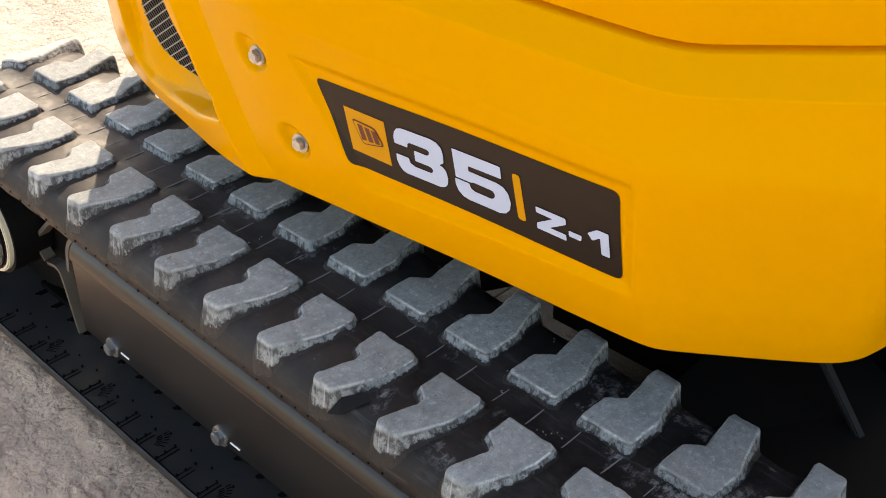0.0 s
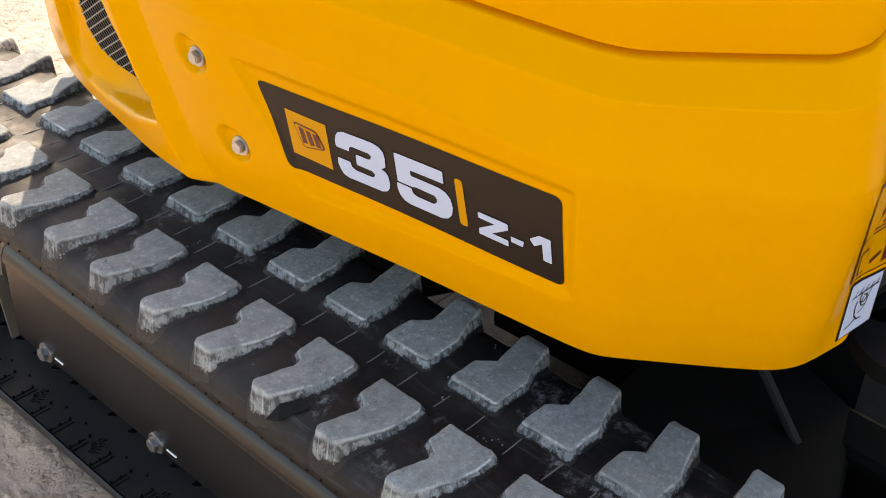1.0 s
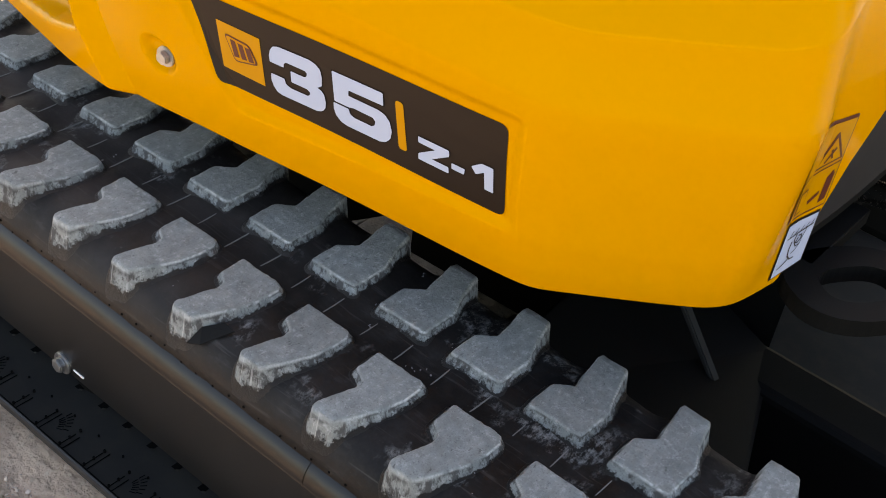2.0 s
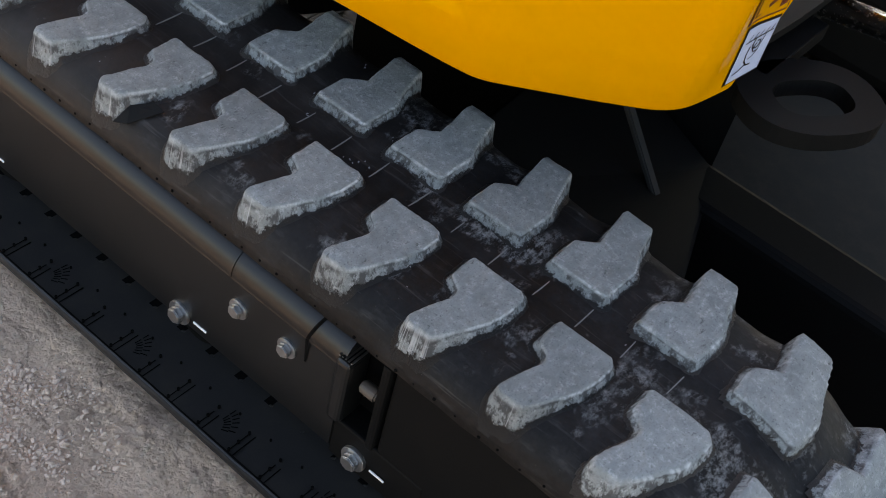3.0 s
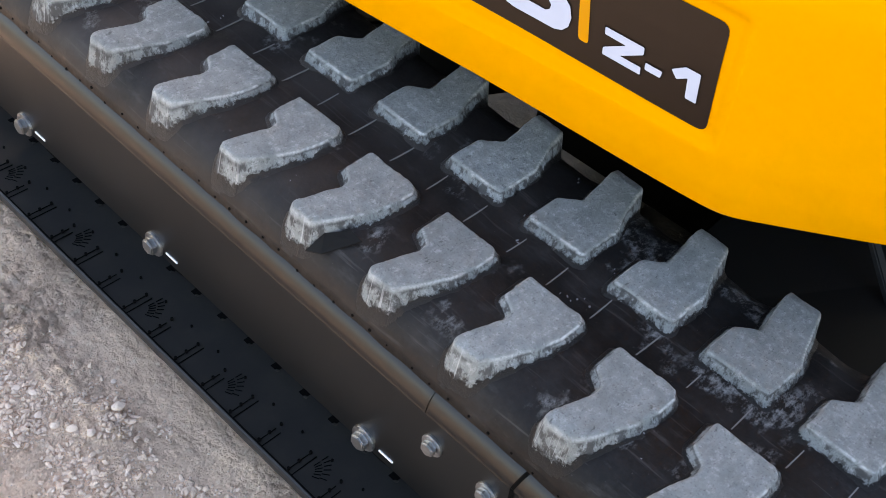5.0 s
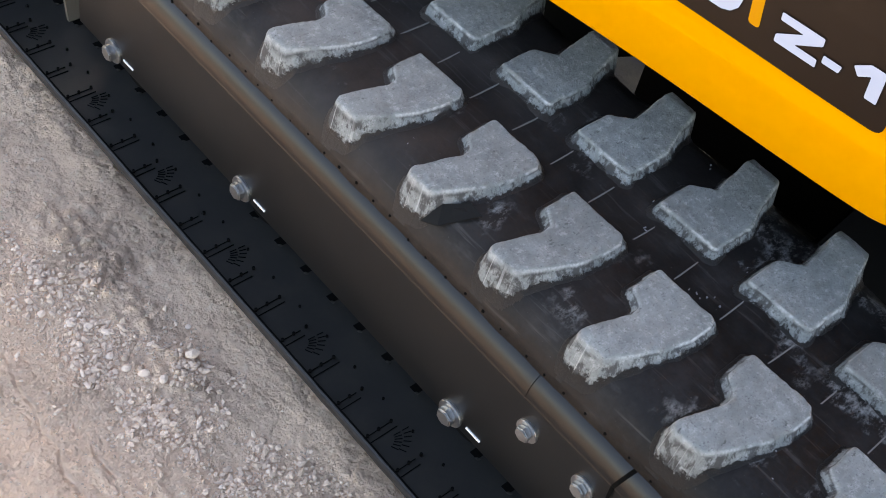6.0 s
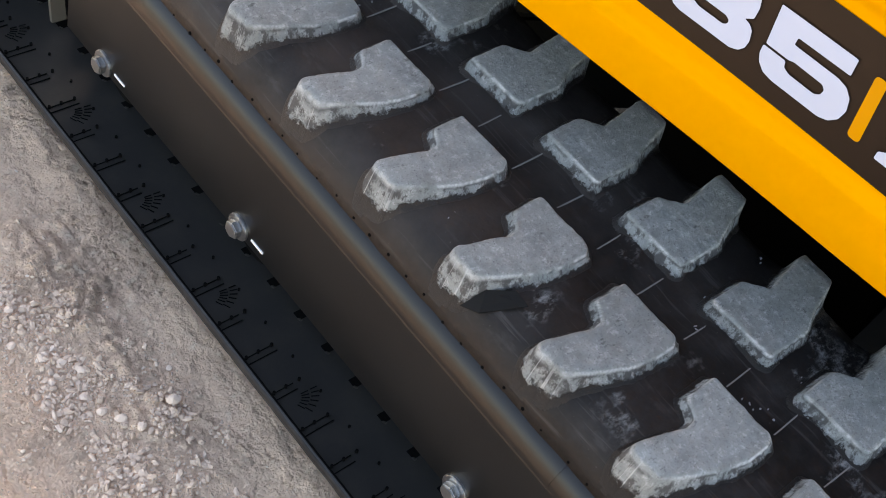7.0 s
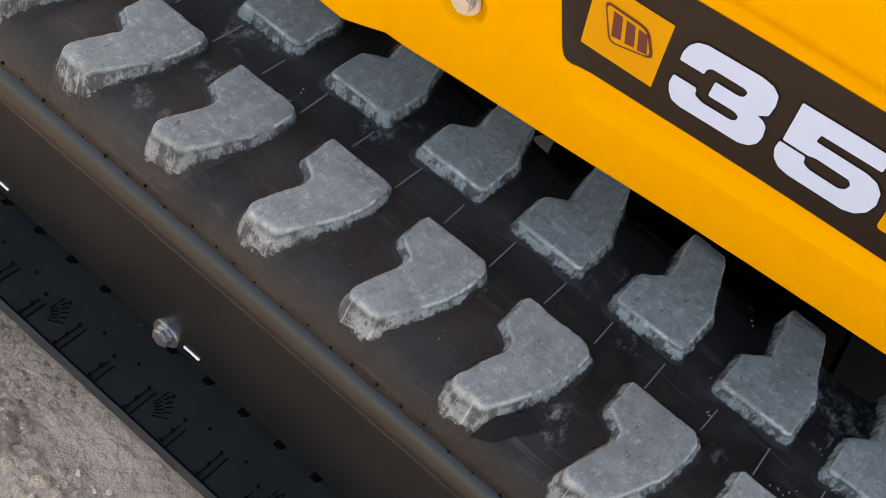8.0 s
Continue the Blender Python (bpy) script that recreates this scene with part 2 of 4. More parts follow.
def make_stone():
    m = material("crushed_stone", (0.42, 0.37, 0.32), 0.95, spec=0.2)
    rnd = m.node_tree.nodes.new("ShaderNodeNewGeometry")
    c = ramp(m, rnd.outputs["Random Per Island"], [(0.0, (0.48, 0.36, 0.28)), (0.93, (0.66, 0.50, 0.40)), (1.0, (0.76, 0.62, 0.52))])
    wire(m, c, bsdf(m).inputs["Base Color"])
    bump(m, noise_tex(m, 300.0, 5), 0.4, 0.002)
    return m


def make_steel(name, base, rough):
    m = material(name, g(base), rough, metal=1.0)
    f = noise_tex(m, 180.0, 5, 0.7)
    wire(m, ramp(m, f, [(0.3, g(base * 0.75)), (0.7, g(base))]), bsdf(m).inputs["Base Color"])
    wire(m, ramp(m, f, [(0.3, g(rough)), (0.8, g(rough + 0.2))]), bsdf(m).inputs["Roughness"])
    return m


YELLOW = make_yellow()
BLACK = make_black_paint(base=0.0045, gloss=0.48, rough=0.33)
CHASSIS = make_black_paint("chassis_black", 0.0035, 0.10, 0.6)
BELT = make_belt()
BELT_INSIDE = make_black_paint("clean_black_rubber", 0.022, 0.45, 0.42)
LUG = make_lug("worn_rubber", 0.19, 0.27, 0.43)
CRUMB = material("pale_rubber_crumb", (0.20, 0.20, 0.21), 0.85, spec=0.2)
TORN = make_black_paint("torn_rubber", 0.008, 0.10, 0.6)
MOULD = material("pale_mould_line", (0.15, 0.147, 0.143), 0.8)
GROUND = make_ground()
STONE = make_stone()
ZINC = make_steel("zinc_plated_steel", 0.52, 0.30)
CHROME = make_steel("chrome", 0.85, 0.15)
# near black: mould nubs and ribs, and the shade painted in recesses
BLACK_AND_SHADE = material("black_and_recess_shade", g(0.003), 0.8, spec=0.05)
DECAL = material("decal_black", (0.0115, 0.0062, 0.0038), 0.4, spec=0.25)
DECAL_WHITE = material("decal_white", (0.41, 0.465, 0.60), 0.35, spec=0.3)
OUTLINE_BLACK = material("outline_black", (0.004, 0.003, 0.003), 0.5, spec=0.2)
DECAL_YELLOW = material("decal_yellow", (0.53, 0.225, 0.001), 0.35, spec=0.2)
DECAL_RED = material("decal_dark_red", (0.09, 0.012, 0.006), 0.4)
PAINT_MARK = material("white_paint_mark", (0.85, 0.85, 0.83), 0.5)
CREAM = material("cream_paint", (0.55, 0.5, 0.38), 0.5)
WIRE = material("pale_wire", (0.34, 0.31, 0.28), 0.45, metal=0.3)
WIRE_DARK = material("brown_wire", (0.09, 0.07, 0.055), 0.5)
BARE = material("dull_steel", (0.11, 0.095, 0.08), 0.55, metal=0.3)
# dark brown that holds the shade on the ground under the body
SHADED_EARTH = make_black_paint("shaded_earth_dark", 0.085, 0.1, 0.85)
bump(SHADED_EARTH, noise_tex(SHADED_EARTH, 60.0, 8, 0.7), 0.9, 0.008)
DARK_GREY = make_black_paint("rough_dark_grey", 0.024, 0.12, 0.7)
GREY = material("grey_cast_metal", (0.16, 0.155, 0.14), 0.55)


# ---- mesh helpers ----
def link_mesh(name, verts, faces, mats, parent=None, label="", smooth=True, index=None):
    me = bpy.data.meshes.new(name)
    me.from_pydata([tuple(v) for v in verts], [], faces)
    for m in (mats if isinstance(mats, (list, tuple)) else [mats]):
        me.materials.append(m)
    if index is not None:
        me.polygons.foreach_set("material_index", index)
    if smooth:
        me.polygons.foreach_set("use_smooth", [True] * len(me.polygons))
    me.validate()
    me.update()
    ob = new(name, me)
    if parent:
        ob.parent = parent
    if label:
        tagged(ob, label)
    return ob


def part(name, bm, mat, parent, label="", smooth=False):
    bmesh.ops.recalc_face_normals(bm, faces=bm.faces)
    me = bpy.data.meshes.new(name)
    bm.to_mesh(me)
    bm.free()
    for m in (mat if isinstance(mat, (list, tuple)) else [mat]):
        me.materials.append(m)
    if smooth:
        me.polygons.foreach_set("use_smooth", [True] * len(me.polygons))
    ob = new(name, me)
    ob.parent = parent
    if label:
        tagged(ob, label)
    return ob


def box(bm, lo, hi, bevel=0.0, seg=2):
    r = bmesh.ops.create_cube(bm, size=1.0)
    lo, hi = Vector(lo), Vector(hi)
    for v in r["verts"]:
        v.co = Vector([(a + b) / 2 + c * (b - a) for a, b, c in zip(lo, hi, v.co)])
    if bevel:
        edges = {e for v in r["verts"] for e in v.link_edges}
        bmesh.ops.bevel(bm, geom=list(edges), offset=bevel, segments=seg, affect="EDGES", profile=0.5)


def cyl(bm, a, b, r, seg=24, r2=None, bevel=0.0):
    a, b = Vector(a), Vector(b)
    d = b - a
    m = Matrix.Translation((a + b) / 2) @ d.to_track_quat("Z", "Y").to_matrix().to_4x4()
    res = bmesh.ops.create_cone(bm, cap_ends=True, segments=seg, radius1=r, radius2=r if r2 is None else r2, depth=d.length, matrix=m)
    if bevel:
        edges = {e for v in res["verts"] for e in v.link_edges if len(e.link_faces) == 2 and e.calc_face_angle(0) > 0.8}
        bmesh.ops.bevel(bm, geom=list(edges), offset=bevel, segments=2, affect="EDGES")


def prism(bm, pts, axis_vec, bevel=0.0):
    """A slab: a closed polygon of 3D points pushed along a vector."""
    vs = [bm.verts.new(p) for p in pts]
    face = bm.faces.new(vs)
    r = bmesh.ops.extrude_face_region(bm, geom=[face])
    new_vs = [e for e in r["geom"] if isinstance(e, bmesh.types.BMVert)]
    bmesh.ops.translate(bm, verts=new_vs, vec=axis_vec)
    if bevel:
        edges = {e for v in vs + new_vs for e in v.link_edges}
        bmesh.ops.bevel(bm, geom=list(edges), offset=bevel, segments=2, affect="EDGES")


def grid_faces(nu, nv):
    return [(i * nv + j, (i + 1) * nv + j, (i + 1) * nv + j + 1, i * nv + j + 1) for i in range(nu - 1) for j in range(nv - 1)]


def sstep(a, b, x):
    t = np.clip((x - a) / (b - a), 0.0, 1.0)
    return t * t * (3 - 2 * t)


def poly_distance(px, pz, poly):
    """Signed distance to a polygon, positive inside; arrays."""
    inside = np.zeros(px.shape, bool)
    best = np.full(px.shape, 1e9)
    n = len(poly)
    for i in range(n):
        (x0, z0), (x1, z1) = poly[i], poly[(i + 1) % n]
        t = np.clip(((px - x0) * (x1 - x0) + (pz - z0) * (z1 - z0)) / ((x1 - x0) ** 2 + (z1 - z0) ** 2), 0, 1)
        best = np.minimum(best, np.hypot(px - x0 - t * (x1 - x0), pz - z0 - t * (z1 - z0)))
        cross = ((z0 > pz) != (z1 > pz)) & (px < (x1 - x0) * (pz - z0) / (z1 - z0 + 1e-12) + x0)
        inside ^= cross
    return np.where(inside, best, -best)


# ---- ground ----
def spaced(knots):
    out = []
    for (a, b, step) in knots:
        out += list(np.arange(a, b, step))
    return np.array(out + [knots[-1][1]])


def ground_height(x, y):
    z = 0.034
    if abs(x) < 8 and abs(y) < 8:
        z += 0.004 * noise.noise((x * 4, y * 4, 0)) + 0.003 * noise.noise((x * 17, y * 17, 3)) + 0.002 * noise.noise((x * 40, y * 40, 7))
        if -1.1 < x < 0.85:
            z += 0.005 * math.exp(-((y + 0.105) / 0.030) ** 2) * (0.75 + 0.25 * noise.noise((x * 12, 5, 1)))
        if y < -0.05 and x > -1.6:
            clod = max(0.0, noise.noise((x * 5, y * 8, 11)) + 0.08)
            lumps = abs(noise.noise((x * 48, y * 48, 2))) + 0.6 * abs(noise.noise((x * 95, y * 95, 9)))
            z += 0.024 * clod * lumps + 0.0030 * abs(noise.noise((x * 60, y * 60, 5)))
    return z


def build_ground():
    xs = spaced([(-3000, -300, 300), (-300, -30, 30), (-30, -6, 2), (-6, -1.6, 0.2), (-1.6, -0.75, 0.012), (-0.75, 0.30, 0.0042), (0.30, 0.9, 0.02), (0.9, 1.2, 0.05), (1.2, 6, 0.2), (6, 30, 2), (30, 300, 30), (300, 3000, 300)])
    ys = spaced([(-3000, -300, 300), (-300, -30, 30), (-30, -6, 2), (-6, -1.0, 0.2), (-1.0, -0.48, 0.03), (-0.48, -0.09, 0.0042), (-0.09, -0.05, 0.01), (-0.05, 2.0, 0.05), (2.0, 6, 0.2), (6, 30, 2), (30, 300, 30), (300, 3000, 300)])
    verts = [(x, y, ground_height(x, y)) for x in xs for y in ys]
    ob = link_mesh("ground", verts, grid_faces(len(xs), len(ys)), GROUND)
    tagged(ob, "dusty tan packed earth ground with loose grit", "ground", kind="structure")


build_ground()

def build_gravel():
    """Loose crushed stone: many small lumps, in drifts."""
    rng = random.Random(5)
    base = bmesh.new()
    bmesh.ops.create_icosphere(base, subdivisions=1, radius=1.0)
    bv = [tuple(v.co) for v in base.verts]
    bf = [tuple(v.index for v in f.verts) for f in base.faces]
    base.free()
    verts, faces = [], []
    heaps = []
    # packed heaps along the drift beside the track, then strewn crumbs
    for _ in range(95):
        t = rng.uniform(0, 1)
        cx, cy = -0.46 + 0.56 * t + rng.gauss(0, 0.02), -0.275 + 0.085 * t + rng.gauss(0, 0.024 + 0.03 * t)
        heaps.append((cx, cy, rng.uniform(0.008, 0.022), rng.uniform(0.006, 0.013), rng.randint(14, 46), 0.0019))
    for _ in range(30):
        heaps.append((rng.uniform(-0.8, 0.2), rng.uniform(-0.42, -0.16), 0.012, 0.009, rng.randint(4, 14), 0.0012))
    heaps += [(-0.3, -0.32, 0.3, 0.10, 900, 0.0007), (-0.3, -0.5, 1.2, 0.38, 700, 0.0008), (-2.0, 0.3, 0.9, 0.9, 500, 0.0012)]
    for cx, cy, sx, sy, n, mean in heaps:
        for _ in range(n):
            x, y = rng.gauss(cx, sx), rng.gauss(cy, sy)
            if y > -0.125 and x > -1.25:
                continue
            r = min(0.0050, 0.0009 + rng.expovariate(1 / (mean * 0.85)))
            q = Euler((rng.uniform(-0.5, 0.5), rng.uniform(-0.5, 0.5), rng.uniform(0, 6))).to_matrix()
            sc = (r * rng.uniform(0.9, 1.4), r * rng.uniform(0.6, 1), r * rng.uniform(0.45, 0.8))
            k = len(verts)
            h = ground_height(x, y) + r * 0.15
            for v in bv:
                j = rng.uniform(0.62, 1.2)
                w = q @ Vector((v[0] * sc[0] * j, v[1] * sc[1] * j, v[2] * sc[2] * j))
                verts.append((x + w.x, y + w.y, w.z + h))
            faces += [tuple(k + i for i in f) for f in bf]
    ob = link_mesh("loose_gravel", verts, faces, STONE, smooth=False)
    tagged(ob, "small loose crushed stones lying on the dusty ground", "gravel", kind="stuff")


build_gravel()


def build_stone(x, y, r, seed):
    """One angular broken stone lying on the dust."""
    rng = random.Random(seed)
    bm = bmesh.new()
    bmesh.ops.create_icosphere(bm, subdivisions=2, radius=r)
    cuts = [Vector((rng.uniform(-1, 1), rng.uniform(-1, 1), rng.uniform(-0.6, 1))).normalized() for _ in range(7)]
    for v in bm.verts:
        for n in cuts:
            over = v.co.dot(n) - r * 0.68
            if over > 0:
                v.co -= n * over
        v.co.z *= 0.7
        v.co.x *= 1.25
    me = bpy.data.meshes.new("stone")
    bm.to_mesh(me)
    bm.free()
    me.materials.append(STONE)
    ob = new("stone", me)
    ob.matrix_world = pose(x, y, ground_height(x, y) + r * 0.25, rz=rng.uniform(0, 360))
    tagged(ob, "small angular tan stone lying on dusty ground", "stone", "loose stones")


for i, (sx, sy, sr) in enumerate([(-0.219, -0.234, 0.0062), (-0.361, -0.286, 0.0050), (-0.207, -0.175, 0.0078), (-0.330, -0.266, 0.0055), (-0.296, -0.238, 0.0060), (-0.298, -0.272, 0.0048),
                                  (-0.238, -0.245, 0.0058), (-0.249, -0.153, 0.0040), (-0.404, -0.266, 0.0052), (-0.315, -0.250, 0.0058), (-0.265, -0.252, 0.0050), (-0.196, -0.222, 0.0055)]):
    build_stone(sx, sy, sr, 40 + i)

# ---- the machine ----
machine = new("mini_excavator")
tagged(machine, "yellow mini excavator on black rubber tracks with grey worn lugs", "excavator")

# plan outline of the upper body at its lower edge, from the tail round the side to the front
# the unseen far side is widened to y = 1.6 to block stray sun
OUTLINE = [(-0.85, 1.6), (-0.93, 1.38), (-0.98, 0.95), (-0.97, 0.58), (-0.93, 0.36), (-0.84, 0.215), (-0.74, 0.15), (-0.645, 0.106), (-0.549, 0.072), (-0.397, 0.044),
           (-0.3, 0.027), (-0.2, 0.024), (-0.139, 0.034), (-0.04, 0.0462), (0.084, 0.0645), (0.232, 0.08), (0.296, 0.088), (0.324, 0.094), (0.348, 0.111), (0.433, 0.176),
           (0.478, 0.215), (0.491, 0.263), (0.504, 0.353), (0.514, 0.468), (0.514, 0.7), (0.514, 1.4), (0.45, 1.57), (0.25, 1.6)]


def chaikin(pts, times):
    for _ in range(times):
        out = [pts[0]]
        for (a, b), (c, d) in zip(pts, pts[1:]):
            out += [(0.75 * a + 0.25 * c, 0.75 * b + 0.25 * d), (0.25 * a + 0.75 * c, 0.25 * b + 0.75 * d)]
        pts = out + [pts[-1]]
    return pts


class Plan:
    def __init__(self, pts):
        p = np.array(chaikin(pts, 4))
        seg = np.hypot(*np.diff(p, axis=0).T)
        self.s = np.r_[0, np.cumsum(seg)]
        self.x, self.y = p.T
        self.length = self.s[-1]

    def at(self, s):
        x, y = np.interp(s, self.s, self.x), np.interp(s, self.s, self.y)
        e = 0.006
        tx = np.interp(s + e, self.s, self.x) - np.interp(s - e, self.s, self.x)
        ty = np.interp(s + e, self.s, self.y) - np.interp(s - e, self.s, self.y)
        n = np.hypot(tx, ty)
        return x, y, ty / n, -tx / n

    def s_of_x(self, x):
        k = (self.y < 0.3) & (self.x < 0.47)
        return np.interp(x, self.x[k], self.s[k])

    def s_of_y(self, y):
        k = (self.x > 0.44) & (self.y < 1.0)
        return np.interp(y, self.y[k], self.s[k])


plan = Plan(OUTLINE)
Z_LOW, Z_CREASE, Z_SHOULDER, Z_SEAM = 0.626, 0.866, 0.934, 0.970
VENT = [(-0.555, 0.96), (-0.552, 0.80), (-0.550, 0.74), (-0.545, 0.700), (-0.528, 0.668), (-0.490, 0.654), (-0.430, 0.656), (-0.340, 0.670), (-0.275, 0.692), (-0.283, 0.723), (-0.305, 0.748), (-0.318, 0.776), (-0.345, 0.805), (-0.366, 0.835), (-0.390, 0.96)]
DECAL_RIM = [(-0.140, 0.826), (0.306, 0.840), (0.304, 0.707), (-0.045, 0.686)]
BOLTS = [(-0.2004, 0.8073), (-0.1521, 0.7049)]
LEAN_Z = [0.626, 0.66, 0.70, 0.753, 0.788, 0.866]
LEAN_D = [0.0, 0.008, 0.0155, 0.022, 0.026, 0.033]


def fold_x(z):
    return -0.205 - (z - 0.626) * 0.41


def relief(x, y, z):
    """How far the shell stands out of its plan outline; arrays."""
    d = np.zeros_like(z)
    d -= 0.005 * (1 - np.clip((z - Z_LOW) / 0.006, 0, 1)) ** 2
    d += np.interp(z, LEAN_Z, LEAN_D) * (1 - sstep(0.20, 0.30, y)) * (0.35 + 0.65 * sstep(-0.72, -0.46, x)) * (1 + np.clip(1.5 * x, -0.15, 0.45) * (1 - sstep(0.84, 0.94, z)))
    d -= 0.005 * np.clip((z - Z_CREASE) / (Z_SHOULDER - Z_CREASE), 0, 1)
    d -= 0.022 * np.clip((z - Z_SHOULDER) / (Z_SEAM - Z_SHOULDER), 0, 1)
    d -= 0.012 * np.clip((z - Z_SEAM + 0.003) / 0.003, 0, 1)
    side = (y < 0.24) & (x < 0.3)
    f = fold_x(z)
    wide = 0.030 + 0.10 * np.clip(z - 0.63, 0, 0.3)
    d += np.where(side, 0.017 * (1 - np.clip((x - (f - wide)) / wide, 0, 1)), 0)
    pd = poly_distance(x, z, VENT)
    slope = np.clip((x + 0.55) / 0.22, 0, 1)
    d -= np.where(side, 0.075 * sstep(-0.001, 0.011, pd) * (0.22 + 0.78 * sstep(0.0, 0.9, slope)) * (0.35 + 0.65 * sstep(0.0, 0.07, z - 0.655 - 0.1 * np.clip(x + 0.43, 0, 1))), 0)
    d -= np.where(side, 0.0055 * sstep(-0.006, 0.008, poly_distance(x, z, DECAL_RIM)), 0)
    for bx, bz in BOLTS:
        u, v = x - bx, z - bz
        along, across = (u * -0.75 + v * 0.66), (u * 0.66 + v * 0.75)
        r = np.hypot(np.where(along > 0, along * 0.62, along), across)
        d -= np.where(side, 0.008 * (1 - sstep(0.013, 0.021, r)), 0)
    return d


def body_point(s, z, off=0.0):
    x, y, nx, ny = plan.at(np.asarray(s, float))
    d = relief(x, y, np.asarray(z, float)) + off
    return np.stack([x + nx * d, y + ny * d, np.asarray(z, float) + 0 * x], -1)


def arch(y):
    """Height of the shell's lower edge, which rises over the ram at the front."""
    return np.interp(y, [0.30, 0.335, 0.37, 0.41, 0.46, 0.52, 0.95], [0, 0.06, 0.125, 0.175, 0.21, 0.23, 0.23])


def seam_rise(x):
    """The joint under the hood climbs round the front corner; x runs along the outline."""
    rise = np.interp(x, [0.29, 0.455, 0.475, 0.493, 0.515], [0.0, 0.012, 0.022, 0.048, 0.07])
    return np.maximum.accumulate(rise, axis=0)


def build_shell():
    s = np.unique(np.r_[np.arange(0, 0.5, 0.03), np.arange(0.5, plan.s_of_x(-0.57), 0.005), np.arange(plan.s_of_x(-0.57), plan.s_of_x(-0.10), 0.0025), np.arange(plan.s_of_x(-0.10), plan.s_of_y(0.5), 0.005), np.arange(plan.s_of_y(0.5), plan.length, 0.02), plan.length])
    z = np.unique(np.round(np.r_[np.linspace(Z_LOW, Z_LOW + 0.012, 6), np.arange(Z_LOW + 0.012, Z_CREASE - 0.006, 0.003), np.linspace(Z_CREASE - 0.006, Z_CREASE + 0.006, 5),
                                 np.arange(Z_CREASE + 0.006, Z_SHOULDER - 0.003, 0.006), np.linspace(Z_SHOULDER - 0.003, Z_SHOULDER + 0.003, 4), np.linspace(Z_SHOULDER + 0.003, Z_SEAM - 0.005, 6),
                                 np.linspace(Z_SEAM - 0.004, Z_SEAM, 3)], 5))
    S, Z = np.meshgrid(s, z, indexing="ij")
    x, y, nx, ny = plan.at(S)
    up = np.where(x > 0.3, arch(y), 0.0)
    Zr = np.where(Z < Z_CREASE, Z_CREASE - (Z_CREASE - Z) * (Z_CREASE - Z_LOW - np.minimum(up, 0.2)) / (Z_CREASE - Z_LOW), Z)
    d = relief(x, y, np.where(up > 0, Z, Zr))
    Zr = Zr + seam_rise(x) * np.clip((Z - Z_SEAM + 0.085) / 0.08, 0, 1)
    outer = np.stack([x + nx * d, y + ny * d, Zr], -1).reshape(-1, 3)
    nu, nv = len(s), len(z)
    verts = list(outer)
    faces = grid_faces(nu, nv)
    # thickness below: a lip turned inwards, then up to the floor of the body
    base = len(verts)
    for i in range(nu):
        p = outer[i * nv]
        n = np.array([nx[i, 0], ny[i, 0], 0])
        verts += [p - 0.012 * n + (0, 0, -0.001), p - 0.02 * n + (0, 0, 0.03)]
    for i in range(nu - 1):
        a, b = i * nv, (i + 1) * nv
        c, e = base + 2 * i, base + 2 * (i + 1)
        faces += [(b, a, c, e), (e, c, c + 1, e + 1)]
    return link_mesh("body_shell", verts, faces, YELLOW, machine, "glossy yellow painted moulded body panel")


shell = build_shell()


def build_hood():
    """The cover above the joint, its sides leaning in, closed on top."""
    s = np.arange(0, plan.length, 0.008)
    x, y, nx, ny = plan.at(s)
    top = relief(x, y, np.full(len(s), Z_SEAM - 0.0045))
    rows = [(Z_SEAM - 0.012, -0.020), (Z_SEAM + 0.0022, -0.012), (Z_SEAM + 0.0030, -0.0035), (Z_SEAM + 0.0042, -0.001), (Z_SEAM + 0.006, 0.0), (1.05, -0.004), (1.2, -0.017), (1.32, -0.05), (1.36, -0.12)]
    verts, nv = [], len(rows)
    rise = seam_rise(x)
    for i in range(len(s)):
        for zz, out in rows:
            d = top[i] + out
            verts.append((x[i] + nx[i] * d, y[i] + ny[i] * d, zz + rise[i] * min(1.0, (1.36 - zz) / 0.38)))
    faces = grid_faces(len(s), nv)
    faces.append([i * nv + nv - 1 for i in range(len(s))])
    return link_mesh("engine_hood", verts, faces, YELLOW, machine, "yellow engine cover above a dark joint")


build_hood()

bm = bmesh.new()
ss = np.arange(0.02, plan.length - 0.02, 0.05)
prism(bm, [tuple(p) for p in body_point(ss, np.full(len(ss), Z_LOW + 0.008), -0.022)], (0, 0, 0.012))
part("body_floor", bm, CHASSIS, machine, "black underside plate of the body")


